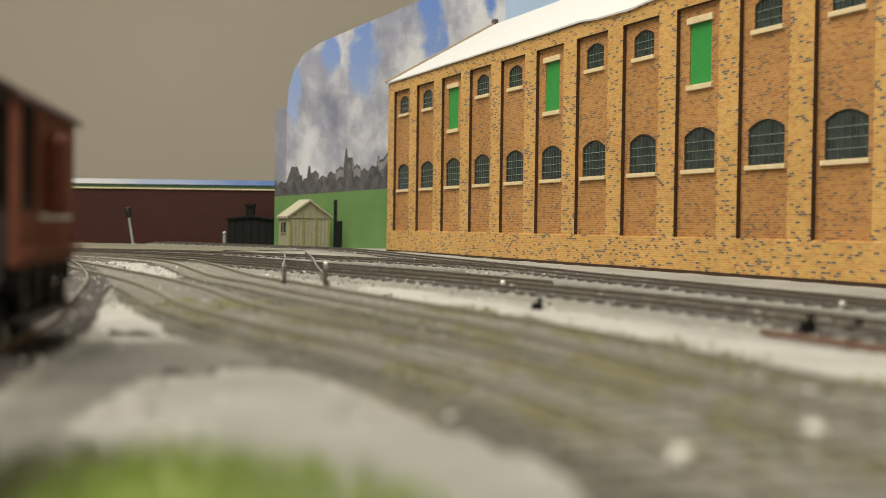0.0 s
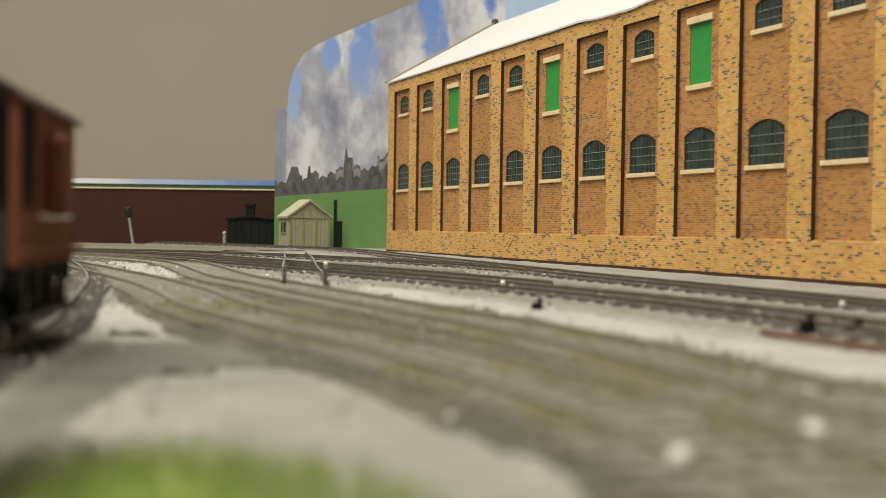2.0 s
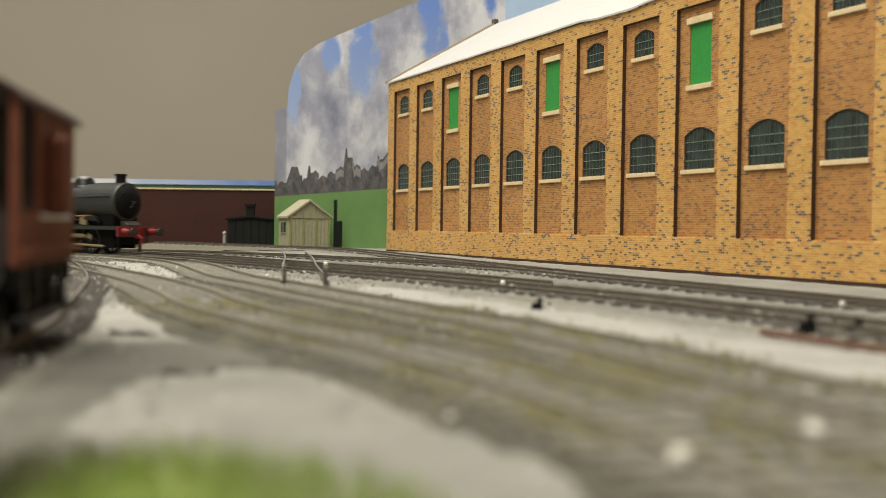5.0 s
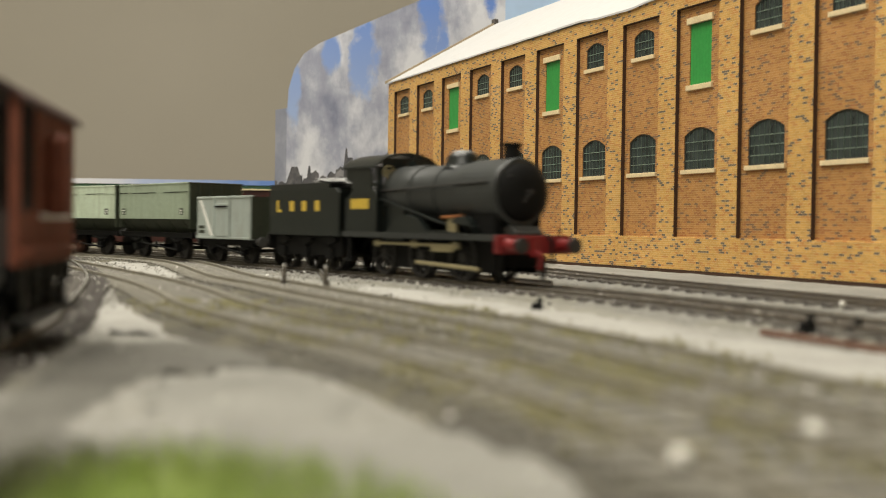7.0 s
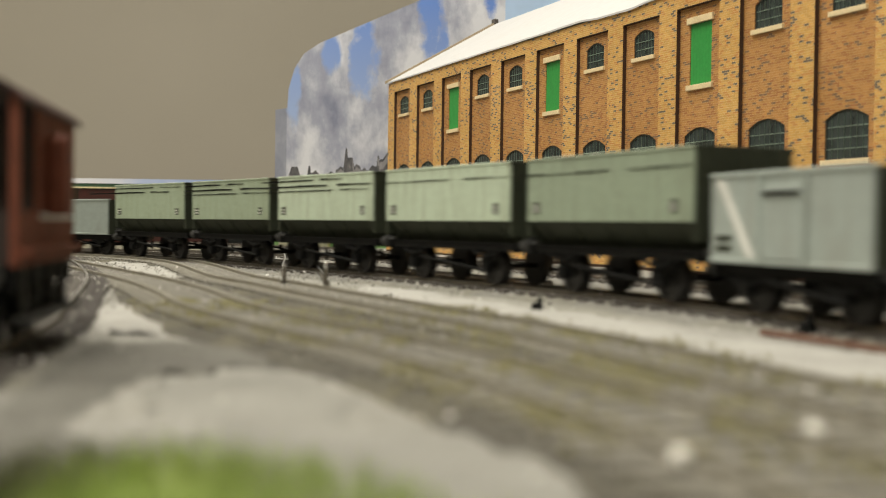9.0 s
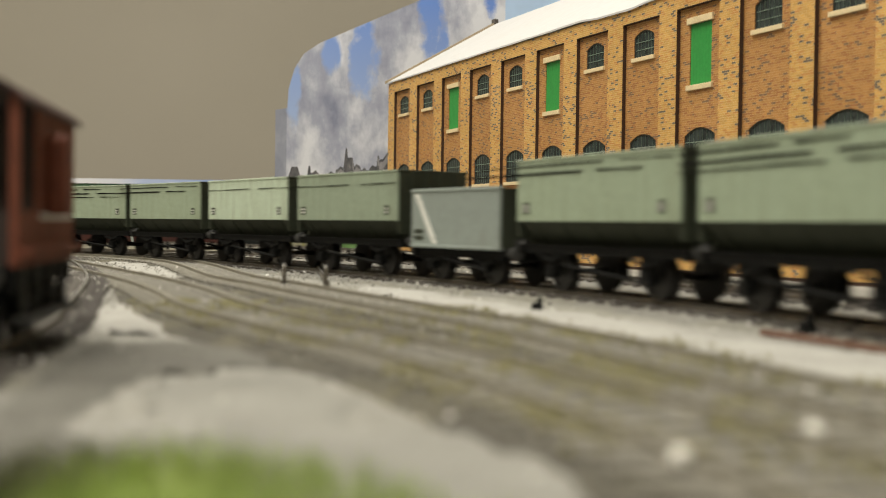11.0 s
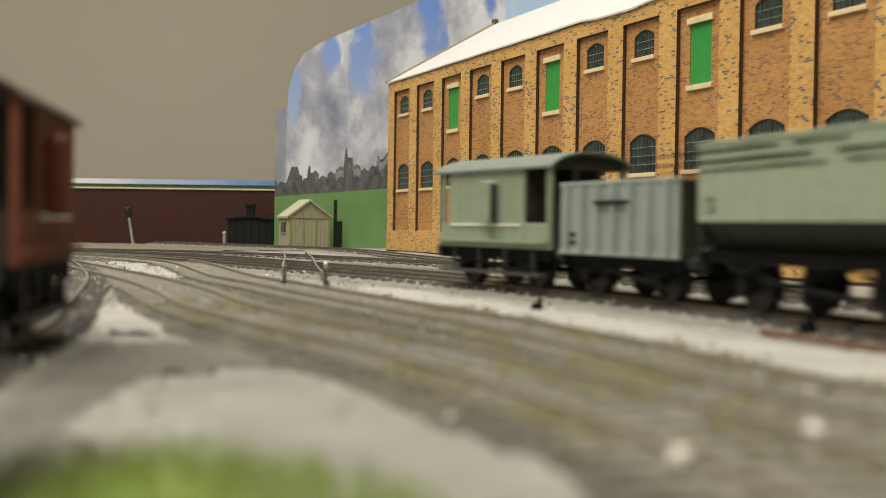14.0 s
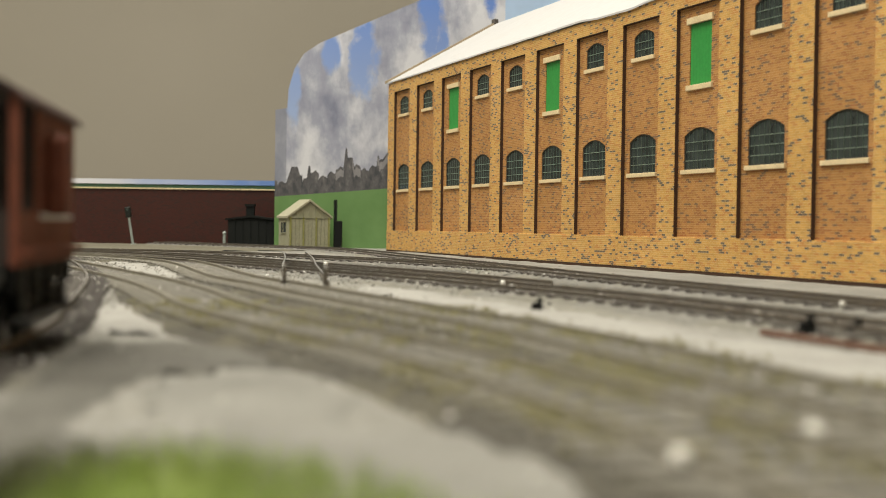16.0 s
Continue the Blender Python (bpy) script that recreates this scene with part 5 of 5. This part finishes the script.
def locomotive():
    """A black inside-cylinder 0-6-0 goods engine."""
    h = thing("steam_locomotive", "satin black model goods steam locomotive with a red buffer beam", "locomotive")
    for y in (-14.6, 14.6):
        sg = 1 if y > 0 else -1
        bm = bmesh.new()
        box(bm, -13, min(y, y + sg * 1.0), 15.2, 100.6, max(y, y + sg * 1.0), 17.4)
        part("valance", bm, BOILER, h)
        bm = bmesh.new()
        prism(bm, [(20, 17), (84, 17), (84, 20)] + [(76 - 8 * math.cos(a), 17 + 7 * math.sin(a)) for a in [radians(q) for q in range(40, 181, 20)]] + [(64, 18.5), (52, 18.5), (46, 23), (38, 24.5), (30, 23), (24, 18.5)], "y", y - sg * 3.4, y - sg * 0.6)
        part("splasher", bm, BLACK, h, "curved black wheel splasher")
        bm = bmesh.new()
        prism(bm, [(-12, 17), (15, 17), (15, 33), (11.5, 35), (11, 41), (8.5, 44.5), (-12, 44.5), (-12, 39), (-7, 38), (-6, 34), (-12, 31)], "y", y - sg * 1.2, y)
        part("cab_side", bm, BLACK, h, bevel=0.15)
        bm = bmesh.new()
        for q in range(4):
            box(bm, -6.4 + q * 3.9, y + sg * -0.1, 26.8, -3.3 + q * 3.9, y + sg * 0.25, 31.0)
        part("number_bar", bm, YELLOW, h, "yellow cabside number bar")
        bm = bmesh.new()
        tube(bm, (14, y - sg * 2.2, 34), (90, y - sg * 2.2, 36), 0.45, seg=6)
        part("handrail", bm, WHEEL_STEEL, h)
        bm = bmesh.new()
        tube(bm, (14, y - sg * 1.8, 31), (66, y - sg * 1.8, 20.5), 0.55, seg=6)
        part("reversing_rod", bm, BLACK, h)
        bm = bmesh.new()
        box(bm, 14, y - sg * 5.2, 3.5, 92, y - sg * 6.2, 15.5)
        part("frame_plate", bm, BLACK_MATT, h)
        bm = bmesh.new()
        box(bm, 14, y - sg * 1.5, -0.55, 72, y - sg * 0.5, 0.55)
        for x in (14, 43, 72):
            tube(bm, (x, y - sg * 1.6, 0), (x, y - sg * 0.2, 0), 1.6, seg=12)
        rod = part("coupling_rod", bm, BRASS, h, "pale steel coupling rod", 0.2)
        rod.location = (0, 0, 8.8 * MM)
        bm = bmesh.new()
        tube(bm, (46, y - sg * 0.9, 6.2), (88, y - sg * 0.9, 5.0), 0.8, seg=8)
        box(bm, 56, y - sg * 2.2, 10.6, 70, y - sg * 0.8, 12.4)
        part("brake_rod", bm, BRASS, h, "pale worn brake rod")
        bm = bmesh.new()
        tube(bm, (63, y - sg * 1.2, 23.4), (77, y - sg * 1.2, 23.8), 0.5, seg=8)
        part("copper_pipe", bm, COPPER, h, "short copper pipe over the running plate", smooth=True)
        bm = bmesh.new()
        box(bm, 66, y - sg * 2.6, 17.3, 72, y - sg * 1.6, 23.2)
        part("lubricator", bm, BRASS, h, "small brass lubricator")
        bm = bmesh.new()
        box(bm, -11, y - sg * 2, 5, -4, y + sg * 0.8, 6)
        box(bm, -8.4, y - 0.5, 5.5, -6.6, y + 0.5, 15.5)
        part("cab_step", bm, BLACK_MATT, h)
    bm = bmesh.new()
    box(bm, -13, -14.6, 16.4, 100.6, 14.6, 17.4)
    part("running_plate", bm, BLACK, h)
    bm = bmesh.new()
    lathe(bm, [(11.2, 14), (12.0, 15), (12.0, 33), (11.4, 34), (11.4, 69)], (0, 0, 32.5), "x", 36)
    part("boiler", bm, BOILER, h, smooth=True)
    for x in (34, 52, 68.0):
        bm = bmesh.new()
        lathe(bm, [(11.4, x), (11.8, x), (11.8, x + 1.3), (11.4, x + 1.3)], (0, 0, 32.5), "x", 36)
        part("boiler_band", bm, BOILER, h, smooth=True)
    bm = bmesh.new()
    lathe(bm, [(12.0, 70), (12.4, 70), (12.4, 93), (12.0, 94), (10.4, 94.2), (0.4, 94.3)], (0, 0, 32.3), "x", 40)
    part("smokebox", bm, BOILER, h, "dusty black smokebox")
    bm = bmesh.new()
    lathe(bm, [(10.2, 94.2), (10.1, 95.2), (8, 97.0), (4, 97.9), (0.4, 98.2)], (0, 0, 32.3), "x", 40)
    part("smokebox_door", bm, BLACK_MATT, h, "sooty black domed smokebox door", smooth=True)
    bm = bmesh.new()
    box(bm, 71, -10, 17, 92, 10, 25)
    part("saddle", bm, BLACK_MATT, h)
    # block added to give a paler spot under the smokebox door
    bm = bmesh.new()
    prism(bm, [(94.0, 17.3), (99.6, 17.3), (99.6, 18.4), (96.5, 20.6), (94.0, 20.6)], "y", -6, 6)
    part("front_step", bm, DUSTY, h, "small block added under the smokebox door", 0.2)
    bm = bmesh.new()
    box(bm, 15, -11, 14, 31, 11, 32)
    part("firebox_base", bm, BLACK, h)
    bm = bmesh.new()
    tube(bm, (97.8, 0, 32.3), (100, 0, 32.3), 0.8, seg=8)
    tube(bm, (99.2, 0, 32.3), (99.2, -2.6, 28.8), 0.35, seg=6)
    tube(bm, (96.4, -7.5, 38), (96.4, 7.5, 38), 0.4, seg=6)
    part("door_dart", bm, WHEEL_STEEL, h)
    bm = bmesh.new()
    lathe(bm, [(5.0, 43.0), (3.6, 44.5), (3.2, 46), (3.0, 49.8), (3.7, 50.1), (3.7, 51.2), (2.6, 51.3), (2.4, 48)], (88, 0, -1.2), "z", 24)
    part("chimney", bm, BLACK_MATT, h, smooth=True)
    bm = bmesh.new()
    lathe(bm, [(7.6, 42.2), (6.5, 43.4), (6.2, 46.0), (5.6, 47.2), (4.0, 48.2), (1.6, 48.7), (0.2, 48.8)], (56.5, 0, 0), "z", 24)
    dome = part("dome", bm, BLACK, h, smooth=True)
    bm = bmesh.new()
    lathe(bm, [(4.6, 47.9), (4.2, 48.5), (2.4, 49.0), (0.2, 49.2)], (56.5, 0, 0), "z", 20)
    part("dome_cap", bm, FOIL, dome, "bright metal dome cap", smooth=True)
    bm = bmesh.new()
    box(bm, 20, -2.8, 43.4, 26, 2.8, 46)
    for y in (-1.5, 1.5):
        tube(bm, (23, y, 46), (23, y, 49), 0.9, seg=8)
    part("safety_valve", bm, BLACK, h)
    bm = bmesh.new()
    arc = [(15.4 * math.sin(radians(q)) / math.sin(radians(65)), 44.2 + 5.8 * (math.cos(radians(q)) - math.cos(radians(65))) / (1 - math.cos(radians(65)))) for q in range(-65, 66, 10)]
    prism(bm, arc + [(y, z - 0.8) for y, z in arc[::-1]], "x", -13.5, 15.8)
    part("cab_roof", bm, BLACK, h, smooth=True)
    bm = bmesh.new()
    box(bm, 13.8, -14.4, 17, 15, -11.6, 44)
    box(bm, 13.8, 11.6, 17, 15, 14.4, 44)
    box(bm, 13.8, -11.8, 43, 15, 11.8, 47.5)
    part("cab_front", bm, BLACK, h)
    for y in (-9.0, 9.0):
        bm = bmesh.new()
        lathe(bm, [(2.7, 14.6), (2.7, 15.5), (2.1, 15.6), (2.1, 14.8)], (0, y, 42.0), "x", 16)
        part("spectacle_rim", bm, BRASS, h, "brass spectacle window rim")
    bm = bmesh.new()
    box(bm, 100.4, -16.2, 10.8, 102.4, 16.2, 17.2)
    part("buffer_beam", bm, BUFFER_RED, h, "red buffer beam", 0.3)
    for y in (-11.5, 11.5):
        bm = bmesh.new()
        lathe(bm, [(2.6, 102.3), (2.2, 104.5), (2.0, 107.5)], (0, y, 13.8), "x", 14)
        b = part("buffer_stock", bm, BUFFER_RED, h, "red buffer stock", smooth=True)
        bm = bmesh.new()
        lathe(bm, [(1.1, 107.5), (1.1, 109.9), (2.8, 110), (2.7, 110.8), (0.3, 111.2)], (0, y, 13.8), "x", 16)
        part("buffer_head", bm, WHEEL_STEEL, b, "dull steel buffer head", smooth=True)
        bm = bmesh.new()
        box(bm, 101.2, y - 0.4, 17.1, 101.8, y + 0.4, 19.8)
        part("lamp_iron", bm, WHEEL_STEEL, h)
    bm = bmesh.new()
    box(bm, 102.2, -1.8, 9.8, 103.4, 1.8, 15.6)
    tube(bm, (103, 0, 12), (106, 0, 10), 0.8, seg=6)
    tube(bm, (106, 0, 10.4), (105, 0, 5.5), 0.9, seg=6)
    part("coupling", bm, BUFFER_RED, h)
    bm = bmesh.new()
    tube(bm, (102, 6, 17), (104.2, 6, 15), 0.7, seg=6)
    tube(bm, (104.2, 6, 15), (104.6, 6, 7), 0.7, seg=6)
    part("brake_pipe", bm, BLACK_MATT, h)
    bm = bmesh.new()
    box(bm, 82, -8, 6, 97, 8, 15)
    part("cylinder_block", bm, BLACK_MATT, h)
    for y in (-9.2, 9.2):
        bm = bmesh.new()
        prism(bm, [(94, 10), (97, 10), (96, 1.4), (94.6, 1.4)], "y", y - 0.5, y + 0.5)
        part("guard_iron", bm, BLACK_MATT, h)
    for x in (14, 43, 72):
        wheelset(h, x, 8.8, 12, "driving_wheelset")
    return h


def tender():
    h = thing("locomotive_tender", "black model tender with yellow lettering blocks and crumpled foil", "tender")
    L0, L1, W = -33.0, 33.0, 14.8
    for y in (-W, W):
        sg = 1 if y > 0 else -1
        bm = bmesh.new()
        prism(bm, [(L0, 16.4), (L1, 16.4), (L1, 34), (L1 - 3, 36.0), (L0, 36.0)], "y", y - 0.6, y + 0.6)
        part("side_sheet", bm, BLACK, h, bevel=0.15)
        bm = bmesh.new()
        prism(bm, [(y + sg * 0.6, 35.8), (y - sg * 0.6, 35.8), (y - sg * 1.0, 37.9), (y + sg * 0.2, 38.4)], "x", L0, L1 - 9)
        part("coal_rail", bm, BLACK, h)
        for k, x in enumerate((-25.2, -12.2, -0.4, 12.0)):
            bm = bmesh.new()
            if k == 0:
                prism(bm, [(x, 25.6), (x + 4.2, 25.6), (x + 4.2, 26.7), (x + 1.5, 26.7), (x + 1.5, 31), (x, 31)], "y", y + sg * 0.55, y + sg * 0.85)
            else:
                box(bm, x, y + sg * 0.55, 26.0, x + 3.8, y + sg * 0.85, 30.6)
            part("lettering_block", bm, YELLOW, h, "yellow lettering block")
        bm = bmesh.new()
        box(bm, L0 + 1, y - sg * 2.0, 6.5, L1 - 1, y - sg * 3.0, 15.5)
        part("frame_plate", bm, BLACK_MATT, h)
        for x in (-22, 0, 22):
            bm = bmesh.new()
            box(bm, x - 2.6, y - sg * 2.0, 5.2, x + 2.6, y - sg * 0.4, 10)
            prism(bm, [(x - 6.5, 13), (x, 11), (x + 6.5, 13), (x + 6.5, 14.2), (x, 15.2), (x - 6.5, 14.2)], "y", y - sg * 2.0, y - sg * 0.6)
            part("axlebox", bm, BLACK_MATT, h)
    bm = bmesh.new()
    box(bm, L0, -W - 0.8, 15.2, L1 + 1, W + 0.8, 16.6)
    part("running_plate", bm, BLACK, h)
    for x in (L0, L1 - 4):
        bm = bmesh.new()
        box(bm, x - 0.6, -W, 16.4, x + 0.6, W, 36.0)
        part("end_sheet", bm, BLACK, h)
    bm = bmesh.new()
    box(bm, L0, -W, 33, L1 - 4, W, 34)
    part("tank_top", bm, BLACK_MATT, h)
    rng = random.Random(5)
    bm = bmesh.new()
    bmesh.ops.create_icosphere(bm, subdivisions=3, radius=1.0)
    for v in bm.verts:
        k = 1 + 0.5 * noise.noise(v.co * 2.6) + 0.5 * noise.noise(v.co * 6.0)
        v.co = Vector((v.co.x * 16 * k + 12, v.co.y * 12.0 * k - 1, 38.3 + v.co.z * 2.6 * k)) * MM
    part("foil_cover", bm, FOIL, h, "crumpled silver foil over the coal space")
    bm = bmesh.new()
    box(bm, L0 - 1.4, -15.6, 10, L0 + 0.4, 15.6, 15.4)
    part("rear_beam", bm, BLACK_MATT, h)
    buffers(h, ((L0 - 1.4, -1),), 13.4)
    for x in (-22, 0, 22):
        wheelset(h, x, 7.2, 10)
    return h


# ---- the train ----
# offsets of vehicle centres along the track from the engine's cab plate
TRAIN = [(locomotive(), 3.0, (14, 72)), (tender(), -45.5, (-22, 22))]
_min0, _min1, _min2 = mineral(0), mineral(1), mineral(2)
_hops = [hopper(HOPPER_DULL, 0), hopper(HOPPER_PALE, 1), hopper(HOPPER_PALE, 2), hopper(HOPPER_GREEN, 2), hopper(HOPPER_GREEN, 3)]
_order = [_hops[0], _hops[1], _hops[2], _hops[3]] + [copy_thing(_hops[k], Matrix()) for k in (4, 0, 1)] + [_hops[4], copy_thing(_hops[3], Matrix())]
_pos = -93.4
TRAIN.append((_min0, _pos - 35.6, (-18, 18)))
_pos -= 71.2
for k, car in enumerate(_order):
    if k == 5:
        TRAIN.append((_min1, _pos - 35.6, (-18, 18)))
        _pos -= 71.2
    TRAIN.append((car, _pos - 48.32, (-25, 25)))
    _pos -= 96.64
TRAIN.append((_min2, _pos - 35.6, (-18, 18)))
_pos -= 71.2
# the dark end colour paints in the shade on the van's end faces
_van = brake_van("brake_van", "pale grey-green goods brake van with open verandas", VAN_GREEN, VAN_ROOF, L=68.0, cabin=(-28.0, 19.5), end=HOPPER_DARK)
TRAIN.append((_van, _pos - 36.6, (-20, 20)))

# the red van that stands on the curved siding
# its end is coloured with the shade brown, as a face in shadow
_red = brake_van("goods_brake_van", "dark red-brown goods brake van standing on a siding", VAN_RED, VAN_DARK_ROOF, pose(-0.0828, 0.1912, 0.003, 0, 0, 98.3), 46.0, (-9.5, 21.0), 39.2, VAN_SHADE, 24)

RUN = [(0.0, -1402.0), (6.5, -168.6), (7.5, 21.0), (8.5, 212.0), (11.5, 782.8), (12.5, 970.5), (13.5, 1153.3), (14.5, 1330.5), (16.0, 1592.0)]


# crank position of the driving wheels
PHASE = 0.755


def run(t):
    return float(np.interp(t, [r[0] for r in RUN], [r[1] for r in RUN]))


def vehicle_pose(s, rear, front):
    """Both axles on the track: the body follows the chord between them."""
    xa, ya = TRAIN_PATH.at(s + rear)
    xb, yb = TRAIN_PATH.at(s + front)
    d = math.hypot(xb - xa, yb - ya)
    ux, uy = (xb - xa) / d, (yb - ya) / d
    return pose((xa - ux * rear) * MM, (ya - uy * rear) * MM, 0.003, 0, 0, math.degrees(math.atan2(uy, ux)))


def motions():
    """The train runs through the yard; all its wheels roll."""
    for ob, off, (rear, front) in TRAIN:
        walk(ob, [(k * 0.25, vehicle_pose(run(k * 0.25) + off, rear, front)) for k in range(65)])
        for w in ob.children:
            if "wheelset" in w.name:
                r = w.location.z / MM
                here = w.location.copy()
                turned = PHASE if w.name.startswith("driving") else 0.0
                walk(w, [(k / 30, Matrix.Translation(here) @ Matrix.Rotation(run(k / 30) / r + turned, 4, "Y")) for k in range(481)])
            elif "coupling_rod" in w.name:
                turns = [run(k / 30) / 8.8 + PHASE for k in range(481)]
                walk(w, [(k / 30, pose(4.4 * math.cos(q) * MM, 0, (8.8 - 4.4 * math.sin(q)) * MM)) for k, q in enumerate(turns)])


motions()
